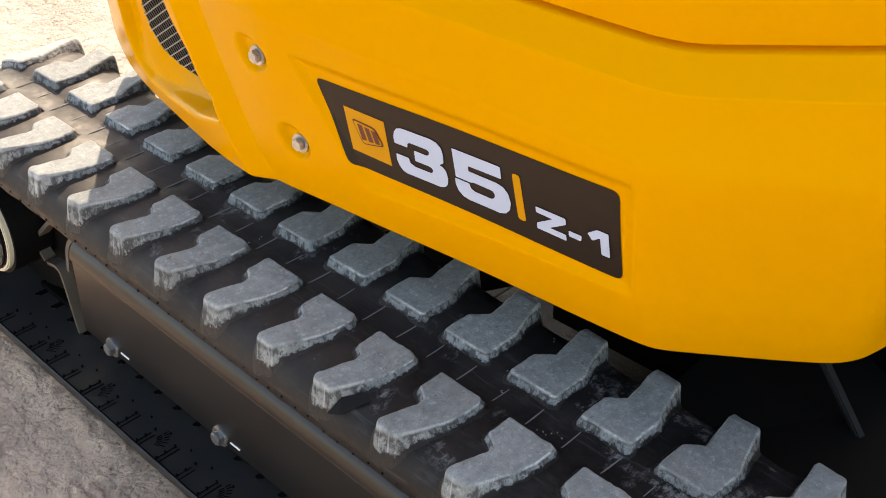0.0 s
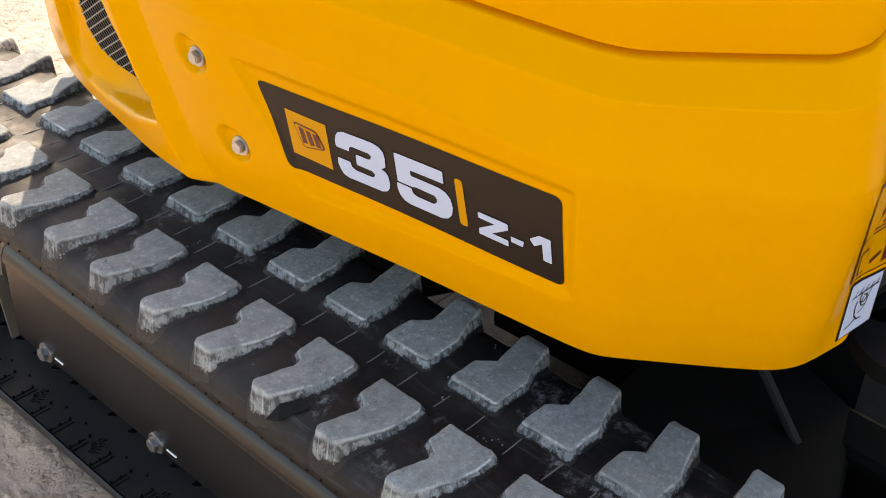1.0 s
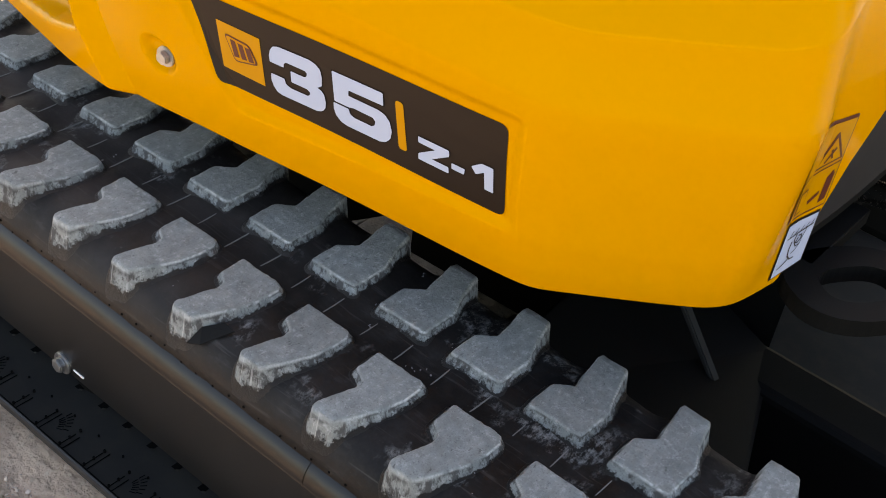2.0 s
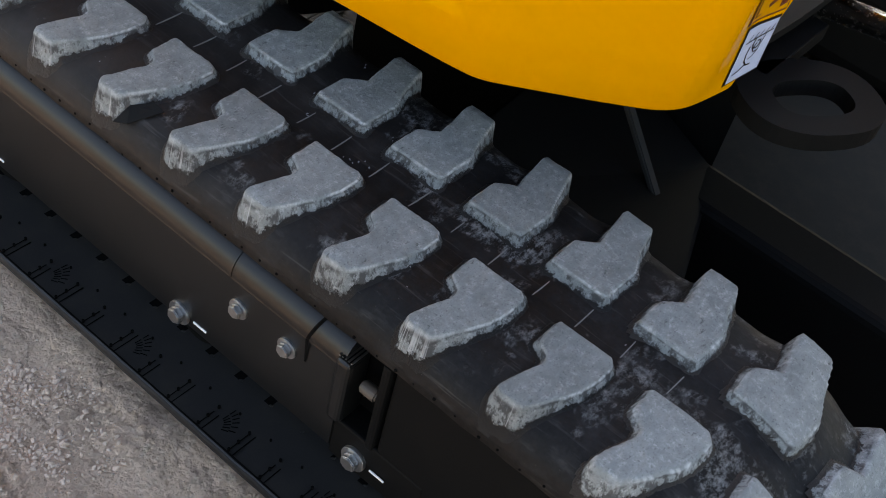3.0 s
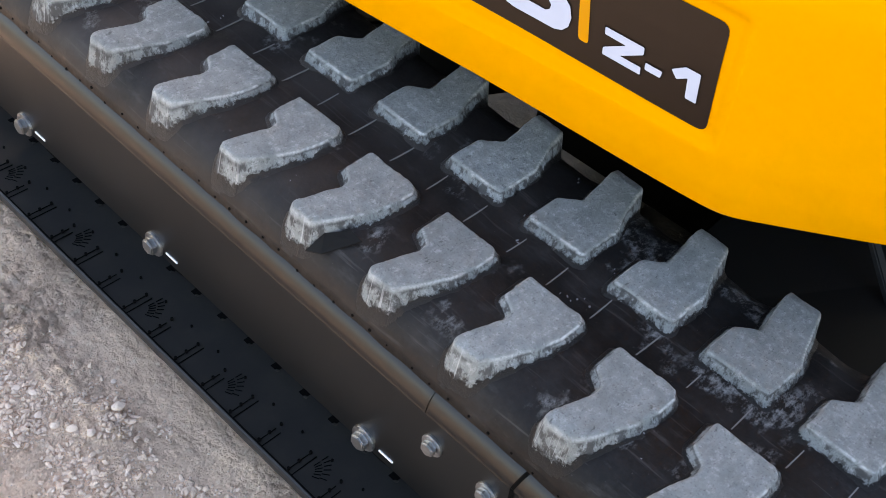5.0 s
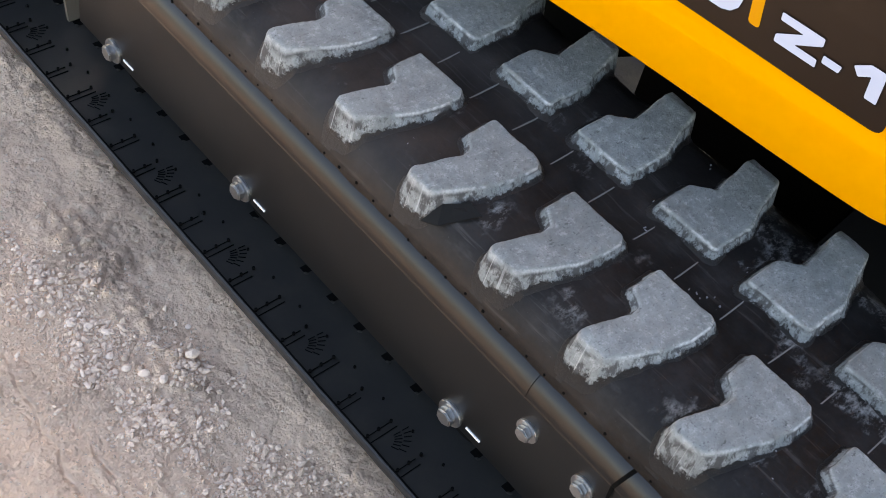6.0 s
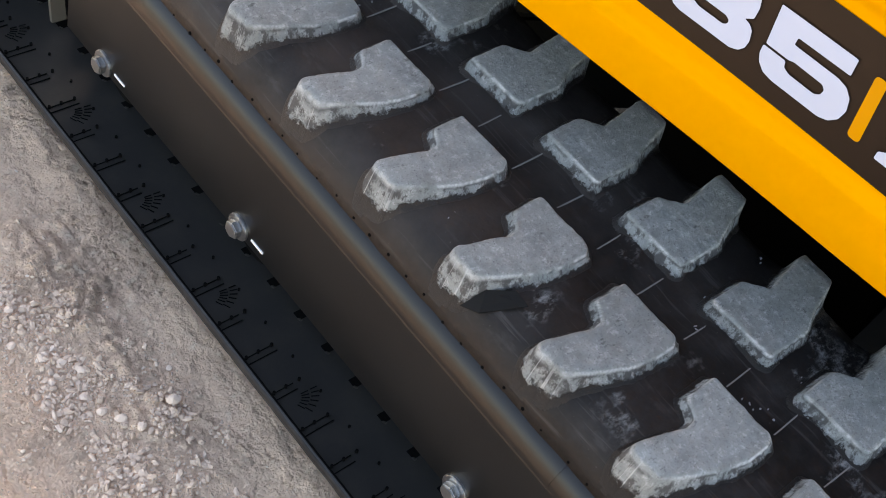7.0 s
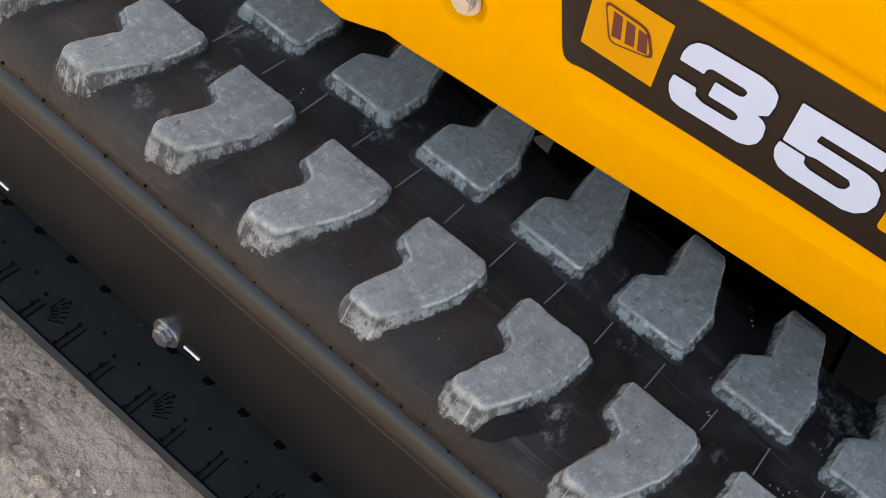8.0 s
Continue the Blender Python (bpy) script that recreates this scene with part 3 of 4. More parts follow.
def surface_patch(name, poly, off, mat, parent, by="x", label="", thick=0.0006):
    """A thin film cut to a polygon of (x or y, z), laid on the shell."""
    me_bm = bmesh.new()
    vs = [me_bm.verts.new((u, v, 0)) for u, v in poly]
    me_bm.faces.new(vs)
    bmesh.ops.triangulate(me_bm, faces=me_bm.faces[:])
    lo, hi = min(p[0] for p in poly), max(p[0] for p in poly)
    cut = lo + 0.02
    while cut < hi:
        bmesh.ops.bisect_plane(me_bm, geom=me_bm.verts[:] + me_bm.edges[:] + me_bm.faces[:], plane_co=(cut, 0, 0), plane_no=(1, 0, 0))
        cut += 0.02
    cut = 0.61
    while cut < 0.86:
        bmesh.ops.bisect_plane(me_bm, geom=me_bm.verts[:] + me_bm.edges[:] + me_bm.faces[:], plane_co=(0, cut, 0), plane_no=(0, 1, 0))
        cut += 0.02
    for v in me_bm.verts:
        s = plan.s_of_x(v.co.x) if by == "x" else plan.s_of_y(v.co.x)
        for _ in range(4):
            x, y, nx, ny = plan.at(np.array([s]))
            d = off + relief(x, y, np.array([v.co.y]))[0]
            s += (v.co.x - x[0] - nx[0] * d) if by == "x" else 0.0
        v.co = Vector((x[0] + nx[0] * d, y[0] + ny[0] * d, v.co.y))
    return part(name, me_bm, mat, parent, label)


def rounded(poly, r, seg=4):
    out, n = [], len(poly)
    for i in range(n):
        p0, p1, p2 = (Vector(poly[j % n]) for j in (i - 1, i, i + 1))
        a, b = (p0 - p1), (p2 - p1)
        rr = min(r, a.length * 0.45, b.length * 0.45)
        a, b = p1 + a.normalized() * rr, p1 + b.normalized() * rr
        for k in range(seg + 1):
            t = k / seg
            q = a * (1 - t) ** 2 + p1 * 2 * t * (1 - t) + b * t ** 2
            out.append((q.x, q.y))
    return out


def printed(poly):
    """The decal's own layout laid on the shell: it rises and widens a little towards the front."""
    out = []
    for x, z in poly:
        u, v = (x + 0.085) / 0.37, (z - 0.709) / 0.104
        w = ((1 - u) * (1 - v), u * (1 - v), (1 - u) * v, u * v)
        out.append((x - 0.0040 * w[0] + 0.0038 * w[1] - 0.0019 * w[2] + 0.0097 * w[3], z + 0.0023 * w[0] + 0.0045 * w[1] - 0.0026 * w[2] + 0.0127 * w[3]))
    return out


surface_patch("decal", rounded(printed([(-0.107, 0.813), (0.283, 0.8125), (0.2905, 0.710), (-0.063, 0.7085)]), 0.010), 0.0008, DECAL, shell, label="black model decal")
surface_patch("logo_plate", printed([(-0.067, 0.788), (-0.0095, 0.7865), (-0.0035, 0.7285), (-0.0595, 0.730)]), 0.0013, DECAL_YELLOW, shell, label="yellow square badge on the decal")
surface_patch("logo_outline", rounded(printed([(-0.0570, 0.7755), (-0.0225, 0.7730), (-0.0105, 0.7510), (-0.0425, 0.7435)]), 0.006), 0.0017, DECAL_RED, shell)
surface_patch("logo_field", rounded(printed([(-0.0547, 0.7735), (-0.0235, 0.7710), (-0.0135, 0.7522), (-0.0415, 0.7457)]), 0.005), 0.0021, DECAL_YELLOW, shell)
for a in (-0.0480, -0.0380, -0.0285):
    h = (a + 0.0480) * 0.12
    surface_patch("logo_bar", printed([(a, 0.7710 - h), (a + 0.0070, 0.7705 - h), (a + 0.0125, 0.7515 + h * 0.5), (a + 0.0055, 0.7505 + h * 0.5)]), 0.0025, DECAL_RED, shell)

GLYPHS = {
    "3": [(0.01, 0.61), (0.0, 0.74), (0.02, 0.86), (0.07, 0.95), (0.16, 0.99), (0.70, 1.0), (0.82, 0.97), (0.90, 0.89), (0.93, 0.75), (0.93, 0.58), (0.85, 0.505), (0.92, 0.48), (0.97, 0.42), (1.0, 0.27), (0.99, 0.15), (0.94, 0.06), (0.85, 0.01),
          (0.22, 0.0), (0.13, 0.03), (0.07, 0.12), (0.03, 0.24), (0.03, 0.38), (0.27, 0.38), (0.29, 0.28), (0.38, 0.235), (0.68, 0.24), (0.72, 0.28), (0.72, 0.34), (0.67, 0.375), (0.39, 0.375), (0.38, 0.60), (0.62, 0.60), (0.66, 0.63), (0.67, 0.70), (0.63, 0.735),
          (0.30, 0.735), (0.26, 0.69), (0.26, 0.61)],
    "5": [(0.28, 0.635), (0.77, 0.635), (0.88, 0.60), (0.96, 0.50), (1.0, 0.33), (0.98, 0.17), (0.91, 0.06), (0.81, 0.01), (0.27, 0.0), (0.16, 0.03), (0.08, 0.12), (0.04, 0.24), (0.035, 0.37), (0.29, 0.37), (0.31, 0.28), (0.38, 0.24), (0.67, 0.24), (0.72, 0.29),
          (0.73, 0.37), (0.69, 0.425), (0.36, 0.43), (0.31, 0.405), (0.05, 0.405), (0.0, 0.99), (0.83, 1.0), (0.85, 0.76), (0.28, 0.745)],
    "Z": [(0, 1), (0.98, 1), (1, 0.74), (0.47, 0.27), (1, 0.27), (1.02, 0), (0.05, 0), (0.04, 0.26), (0.56, 0.73), (0.02, 0.74)],
    "-": [(0, 0), (0.95, 0), (1, 1), (-0.03, 1)],
    "1": [(0, 0.70), (0.42, 1), (0.92, 1), (1.02, 0), (0.64, 0), (0.56, 0.68), (0.22, 0.46)],
}


def grown(poly, d):
    """The outline pushed outwards by d."""
    n = len(poly)
    area = sum(a[0] * b[1] - b[0] * a[1] for a, b in zip(poly, poly[1:] + poly[:1]))
    sg = 1 if area > 0 else -1
    out = []
    for i in range(n):
        (a, b), (p, q), (c, e) = poly[i - 1], poly[i], poly[(i + 1) % n]
        n1, n2 = Vector((q - b, a - p)).normalized() * sg, Vector((e - q, p - c)).normalized() * sg
        k = n1 + n2
        k = k / max(0.5, k.length_squared / 2) if k.length > 0.2 else n1
        out.append((p + k.x * d, q + k.y * d))
    return out


def character(c, x0, z0, x1, z1):
    name = "digit" if c in "351" else "letter"
    poly = rounded(printed([(x0 + u * (x1 - x0), z0 + v * (z1 - z0)) for u, v in GLYPHS[c]]), 0.0012, 2)
    surface_patch(name, poly, 0.0016, DECAL_WHITE, shell)
    bounds = rounded(grown(printed([(x0 + u * (x1 - x0), z0 + v * (z1 - z0)) for u, v in GLYPHS[c]]), 0.0011), 0.0008, 2)
    surface_patch("letter_outline", bounds, 0.0012, OUTLINE_BLACK, shell)


character("3", 0.0030, 0.7275, 0.0750, 0.7875)
character("5", 0.0820, 0.7275, 0.1570, 0.7875)
surface_patch("divider_bar", rounded(printed([(0.159, 0.7865), (0.1685, 0.7865), (0.1760, 0.7315), (0.1660, 0.7315)]), 0.004), 0.0014, DECAL_YELLOW, shell)
character("Z", 0.188, 0.7305, 0.2250, 0.7575)
character("-", 0.2285, 0.7380, 0.2435, 0.7448)
character("1", 0.2500, 0.7325, 0.2758, 0.7605)

# warning stickers on the front face of the shell
Y = "y"
surface_patch("warning_sticker", rounded([(0.267, 0.7215), (0.259, 0.837), (0.3485, 0.8245), (0.3435, 0.7155)], 0.003), 0.0008, DECAL_RED, shell, Y, "yellow safety sticker with dark red border")
surface_patch("warning_field", [(0.2705, 0.7245), (0.2630, 0.8325), (0.3450, 0.8210), (0.3403, 0.7185)], 0.0014, DECAL_YELLOW, shell, Y)
surface_patch("warning_triangle", rounded([(0.285, 0.776), (0.316, 0.815), (0.342, 0.775)], 0.003), 0.0018, DECAL_RED, shell, Y)
surface_patch("triangle_field", [(0.2925, 0.7785), (0.316, 0.8075), (0.3355, 0.7780)], 0.0022, DECAL_YELLOW, shell, Y)
surface_patch("pictogram_bar", [(0.303, 0.782), (0.319, 0.796), (0.322, 0.793), (0.306, 0.780)], 0.0026, DECAL_RED, shell, Y)
surface_patch("pictogram_bar", [(0.316, 0.782), (0.311, 0.794), (0.314, 0.795), (0.319, 0.783)], 0.0026, DECAL_RED, shell, Y)
surface_patch("sticker_rule", [(0.268, 0.7735), (0.3425, 0.7720), (0.3425, 0.7700), (0.268, 0.7715)], 0.0018, DECAL_RED, shell, Y)
surface_patch("pictogram_bar", [(0.276, 0.7285), (0.274, 0.758), (0.294, 0.755), (0.293, 0.7275)], 0.0018, DECAL_RED, shell, Y)
surface_patch("pictogram_bar", [(0.278, 0.7305), (0.276, 0.756), (0.292, 0.7533), (0.291, 0.7295)], 0.0022, DECAL_YELLOW, shell, Y)
surface_patch("pictogram_bar", [(0.300, 0.736), (0.318, 0.743), (0.319, 0.738), (0.302, 0.731)], 0.0018, DECAL_RED, shell, Y)
surface_patch("pictogram_bar", [(0.323, 0.725), (0.325, 0.756), (0.334, 0.763), (0.338, 0.757), (0.336, 0.726)], 0.0018, DECAL_RED, shell, Y)
surface_patch("hook_sticker", [(0.2795, 0.640), (0.2765, 0.7165), (0.3405, 0.7105), (0.3385, 0.643)], 0.0008, DECAL, shell, Y, "white lifting point sticker with dark border")
surface_patch("hook_field", [(0.2825, 0.6425), (0.2795, 0.7135), (0.3375, 0.7080), (0.3355, 0.6455)], 0.0014, DECAL_WHITE, shell, Y)


def stroke(name, pts, w, off, mat):
    """A thin printed line along points of (y, z) on the front face."""
    for (a, b), (c, d) in zip(pts, pts[1:]):
        l = math.hypot(c - a, d - b)
        nx, nz = -(d - b) / l * w / 2, (c - a) / l * w / 2
        ex, ez = (c - a) / l * w * 0.35, (d - b) / l * w * 0.35
        surface_patch(name, [(a - ex - nx, b - ez - nz), (c + ex - nx, d + ez - nz), (c + ex + nx, d + ez + nz), (a - ex + nx, b - ez + nz)], off, mat, shell, Y)


stroke("hook_beam", [(0.288, 0.6925), (0.333, 0.6955)], 0.0017, 0.0018, DECAL)
for k in range(5):
    stroke("beam_hatch", [(0.292 + 0.009 * k, 0.6930 + 0.0006 * k), (0.296 + 0.009 * k, 0.7000 + 0.0003 * k)], 0.0013, 0.0018, DECAL)
stroke("hook_symbol", [(0.306, 0.6935), (0.304, 0.686), (0.306, 0.6805), (0.312, 0.6795), (0.3165, 0.683), (0.315, 0.6885), (0.3105, 0.689)], 0.0020, 0.0018, DECAL)
stroke("hook_symbol", [(0.310, 0.686), (0.307, 0.679), (0.310, 0.675), (0.316, 0.675)], 0.0016, 0.0018, DECAL)
stroke("hook_symbol", [(0.322, 0.694), (0.319, 0.685), (0.317, 0.675), (0.312, 0.669), (0.306, 0.667)], 0.0012, 0.0018, DECAL)
stroke("hook_symbol", [(0.300, 0.684), (0.299, 0.674), (0.301, 0.665), (0.307, 0.659), (0.314, 0.6585)], 0.0020, 0.0018, DECAL)
stroke("hook_symbol", [(0.304, 0.660), (0.296, 0.655), (0.288, 0.653)], 0.0018, 0.0018, DECAL)


def hex_bolt(name, at, normal, r, parent, label="", washer=True):
    bm = bmesh.new()
    at, normal = Vector(at), Vector(normal).normalized()
    cyl(bm, at - normal * 0.004, at + normal * 0.0035, r * 1.45, 28, bevel=0.0008)
    cyl(bm, at + normal * 0.0035, at + normal * (0.0035 + r * 0.75), r, 6, bevel=r * 0.12)
    cyl(bm, at + normal * (0.0035 + r * 0.7), at + normal * (0.0036 + r * 0.78), r * 0.72, 20)
    return part(name, bm, ZINC, parent, label)


for bx, bz in BOLTS:
    s = plan.s_of_x(bx)
    p = body_point(np.array([s]), np.array([bz]))[0]
    x, y, nx, ny = plan.at(np.array([s]))
    hex_bolt("bolt", p, (nx[0], ny[0], 0), 0.0085, shell, "zinc hexagon bolt in a moulded pocket")


def grille_y(z):
    return 0.012 + 0.14 * (0.80 - min(z, 0.83))


def build_grille():
    """Woven wire set back in the scoop; a near-black slab paints the depth's shade."""
    edge = [(-0.452, 0.930), (-0.449, 0.840), (-0.446, 0.800), (-0.441, 0.762), (-0.430, 0.742), (-0.414, 0.729), (-0.385, 0.721), (-0.330, 0.715), (-0.318, 0.735), (-0.345, 0.800), (-0.372, 0.930)]
    bm = bmesh.new()
    rows = [[bm.verts.new((x, grille_y(z) + back, z)) for x, z in edge] for back in (0.0015, 0.045)]
    n = len(edge)
    for i in range(n):
        bm.faces.new((rows[0][i], rows[0][(i + 1) % n], rows[1][(i + 1) % n], rows[1][i]))
    bmesh.ops.triangulate(bm, faces=[bm.faces.new(rows[0]), bm.faces.new(rows[1])])
    part("grille_backing", bm, BLACK_AND_SHADE, shell, "near-black slab painted as the dark depth behind the vent mesh")
    for spacing, tilt, r, mat, lift in ((0.0100, 0.60, 0.0009, WIRE, 0.0012), (0.0062, -0.95, 0.0006, WIRE_DARK, 0.0)):
        bm = bmesh.new()
        d, across = Vector((math.cos(tilt), math.sin(tilt))), Vector((-math.sin(tilt), math.cos(tilt)))
        for k in range(-30, 31):
            o = Vector((-0.39, 0.80)) + across * spacing * k
            run = []
            for q in range(-40, 41):
                u = o + d * 0.005 * q
                if poly_distance(np.array([u.x]), np.array([u.y]), edge)[0] > -0.001:
                    run.append(u)
            if len(run) > 1:
                a, b = run[0], run[-1]
                m = run[len(run) // 2]
                for s0, s1 in ((a, m), (m, b)):
                    if (s1 - s0).length > 0.002:
                        cyl(bm, (s0.x, grille_y(s0.y) - lift, s0.y), (s1.x, grille_y(s1.y) - lift, s1.y), r, 5)
        part("vent_mesh", bm, mat, shell, "woven wire vent mesh")


build_grille()

# ---- track ----
PITCH = 0.105
X_REAR, X_FRONT = -0.90, 0.67
R_PITCH = 0.2005           # belt mid line
Z_MID = 0.2835
Y0 = 0.0375                # middle of the belt
STRAIGHT = X_FRONT - X_REAR
ARC = math.pi * R_PITCH
LOOP = 2 * STRAIGHT + 2 * ARC


def belt_at(s):
    """Point and outward angle of the belt's mid line; s runs from x = 0 on top towards the front."""
    s = s % LOOP
    if s < X_FRONT:
        return s, Z_MID + R_PITCH, math.pi / 2
    s -= X_FRONT
    if s < ARC:
        a = math.pi / 2 - s / R_PITCH
        return X_FRONT + R_PITCH * math.cos(a), Z_MID + R_PITCH * math.sin(a), a
    s -= ARC
    if s < STRAIGHT:
        return X_FRONT - s, Z_MID - R_PITCH, -math.pi / 2
    s -= STRAIGHT
    if s < ARC:
        a = -math.pi / 2 - s / R_PITCH
        return X_REAR + R_PITCH * math.cos(a), Z_MID + R_PITCH * math.sin(a), a
    s -= ARC
    return X_REAR + s, Z_MID + R_PITCH, math.pi / 2


def build_belt():
    # (y, height over the mid line) round the section: outside first, then the inside
    prof = [(-0.1515, -0.029), (-0.1510, -0.014), (-0.146, -0.003), (-0.136, 0.0120), (-0.112, 0.0215), (-0.07, 0.0255), (-0.035, 0.0255), (-0.022, 0.0215), (-0.012, 0.0200), (0.0, 0.0195),
            (0.012, 0.0200), (0.022, 0.0215), (0.035, 0.0255), (0.07, 0.0255), (0.112, 0.0215), (0.136, 0.0120), (0.146, -0.003), (0.1510, -0.014), (0.1515, -0.029), (0.146, -0.0285), (0.04, -0.0262),
            (-0.04, -0.0262), (-0.146, -0.0265)]
    n = int(LOOP / 0.0075)
    verts, nv = [], len(prof)
    for i in range(n):
        s = LOOP * i / n
        x, z, a = belt_at(s)
        ripple = math.cos(2 * math.pi * (s - 0.02) / (PITCH / 2))
        for j, (y, h) in enumerate(prof):
            k = abs(y) / 0.15
            hump = 0.0045 * math.cos(2 * math.pi * (s + 0.026) / PITCH) * float(sstep(0.105, 0.150, np.array(y))) - 0.0012 * math.cos(2 * math.pi * (s - 0.034) / PITCH) * (abs(y) < 0.03)
            hh = h + (hump if j < 19 else 0.0) + (0.0009 * ripple * (0.4 + (0.8 * k if y > 0 else 0.0)) if j < 19 else 0.0) + 0.001 * noise.noise((s * 9, y * 14, 2.0))
            verts.append((x + math.cos(a) * hh, Y0 + y + 0.001 * noise.noise((s * 30, j, 0)), z + math.sin(a) * hh))
    faces = []
    for i in range(n):
        for j in range(nv):
            faces.append((i * nv + j, i * nv + (j + 1) % nv, ((i + 1) % n) * nv + (j + 1) % nv, ((i + 1) % n) * nv + j))
    index = [0 if j < 18 else 1 for i in range(n) for j in range(nv)]
    return link_mesh("rubber_track_belt", verts, faces, [BELT, BELT_INSIDE], machine, "black dusty rubber track belt", index=index)


belt = build_belt()

BELT_Y = [0.0, 0.012, 0.022, 0.035, 0.07, 0.112, 0.136, 0.146, 0.154]
BELT_H = [0.0195, 0.0200, 0.0215, 0.0255, 0.0255, 0.0215, 0.0120, -0.0030, -0.0200]


OUTER = [(0.0015, 0.004), (0.061, 0.004), (0.067, -0.004), (0.067, -0.028), (0.063, -0.050), (0.051, -0.078), (0.042, -0.096), (0.037, -0.103), (0.010, -0.105), (0.006, -0.099), (0.012, -0.078), (0.0205, -0.052), (0.0185, -0.040), (0.002, -0.030)]
INNER = [(-0.009, 0.0615), (0.056, 0.0635), (0.0575, 0.112), (0.047, 0.138), (0.034, 0.186), (0.000, 0.187), (0.0005, 0.178), (0.0105, 0.120), (-0.009, 0.103)]


def build_lug(name, poly, tip_sign, seed, step=0.0013):
    """A worn moulded block: flat chafed top, rounded shoulders, steep flanks and a skirt that runs out into the belt."""
    px, py = np.array(poly).T
    xs = np.arange(px.min() - 0.012, px.max() + 0.012, step)
    ys = np.arange(max(py.min() - 0.012, -0.1145), min(py.max() + 0.012, Y0 + 0.1515), step)
    X, Y = np.meshgrid(xs, ys, indexing="ij")
    n1, n2, n3 = (np.array([noise.noise((x * f + seed * 9, y * f, seed + q)) for x, y in zip(X.ravel(), Y.ravel())]).reshape(X.shape) for f, q in ((45, 0.3), (160, 2.1), (420, 5.2)))
    d = poly_distance(X, Y, rounded(poly, 0.0028, 3))
    front = sstep(0.0, 0.05, X - 0.5 * (px.min() + px.max()) - 0.15 * np.abs(Y - Y0) + 0.02)
    d = d + 0.0009 * n1 + (0.0004 + 0.0008 * front) * n2 - 0.0035 * np.clip(n1 - 0.42, 0, 1) * front + 0.0003 * n3
    reach = (Y - py.mean()) * tip_sign / np.abs(py - py.mean()).max()
    lean = np.clip((reach - 0.70) / 0.30, 0, 1.3)
    top = 0.036 - (0.0030 if tip_sign < 0 else 0.0065) * lean + 0.0005 * n1 + 0.00025 * n2
    base = np.interp(np.abs(Y - Y0), BELT_Y, BELT_H)
    ledge = sstep(0.05, 0.25, n1) * front
    p = np.interp(d, [-0.0100, -0.0075, -0.0058, -0.0044, -0.0007, 0.0004, 0.0022], [0.0, 0.02, 0.06, 0.15, 0.88, 0.975, 1.0])
    p = p * (1 - ledge) + ledge * np.interp(d, [-0.0100, -0.0078, -0.0062, -0.0048, -0.0028, -0.0022, -0.0004, 0.0022], [0.0, 0.03, 0.10, 0.50, 0.58, 0.62, 0.93, 1.0])
    Z = base + (top - base) * p - 0.0010 * (1 - sstep(-0.0098, -0.0080, d))
    fan = np.clip((reach - 0.84) / 0.08, 0, 1) if tip_sign < 0 else np.zeros_like(X)
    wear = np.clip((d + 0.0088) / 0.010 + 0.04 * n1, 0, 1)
    ridge = np.exp(-((d + 0.0002) / 0.0006) ** 2) * (0.45 + 0.55 * front) * sstep(-0.35, 0.25, n1 + 0.5 * n2)
    verts = np.stack([X, Y, Z], -1).reshape(-1, 3)
    keep = (d > -0.0105).ravel()
    faces = [f for f in grid_faces(len(xs), len(ys)) if keep[list(f)].all()]
    used = sorted({i for f in faces for i in f})
    to = {i: k for k, i in enumerate(used)}
    me = bpy.data.meshes.new(name)
    me.from_pydata([tuple(verts[i]) for i in used], [], [tuple(to[i] for i in f) for f in faces])
    me.polygons.foreach_set("use_smooth", [True] * len(me.polygons))
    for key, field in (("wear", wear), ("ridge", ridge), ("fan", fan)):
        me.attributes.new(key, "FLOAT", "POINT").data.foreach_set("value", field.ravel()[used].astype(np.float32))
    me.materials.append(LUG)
    me.update()
    return me


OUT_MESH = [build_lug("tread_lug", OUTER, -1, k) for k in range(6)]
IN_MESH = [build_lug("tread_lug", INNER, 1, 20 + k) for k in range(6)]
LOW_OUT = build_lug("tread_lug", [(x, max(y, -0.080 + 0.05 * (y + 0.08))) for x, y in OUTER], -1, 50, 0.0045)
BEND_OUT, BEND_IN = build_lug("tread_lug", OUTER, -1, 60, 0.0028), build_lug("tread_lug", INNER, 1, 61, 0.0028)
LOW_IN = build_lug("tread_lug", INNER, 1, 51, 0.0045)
COUNT = int(round(LOOP / PITCH))
STEP = LOOP / COUNT


def place_lug(me, s, tall=1.0):
    x, z, a = belt_at(s)
    ob = new("tread_lug", me)
    ob.parent = belt
    ob.matrix_basis = Matrix.Translation((x, 0, z)) @ Matrix.Rotation(math.pi / 2 - a, 4, "Y") @ Matrix.Diagonal((1, 1, tall, 1))
    return ob


def bent_lug(me, s):
    """A lug wrapped round the end of the loop."""
    copy = me.copy()
    for v in copy.vertices:
        x, z, a = belt_at(s + v.co.x)
        v.co = Vector((x + math.cos(a) * v.co.z, v.co.y, z + math.sin(a) * v.co.z))
    copy.update()
    ob = new("tread_lug", copy)
    ob.parent = belt
    return ob


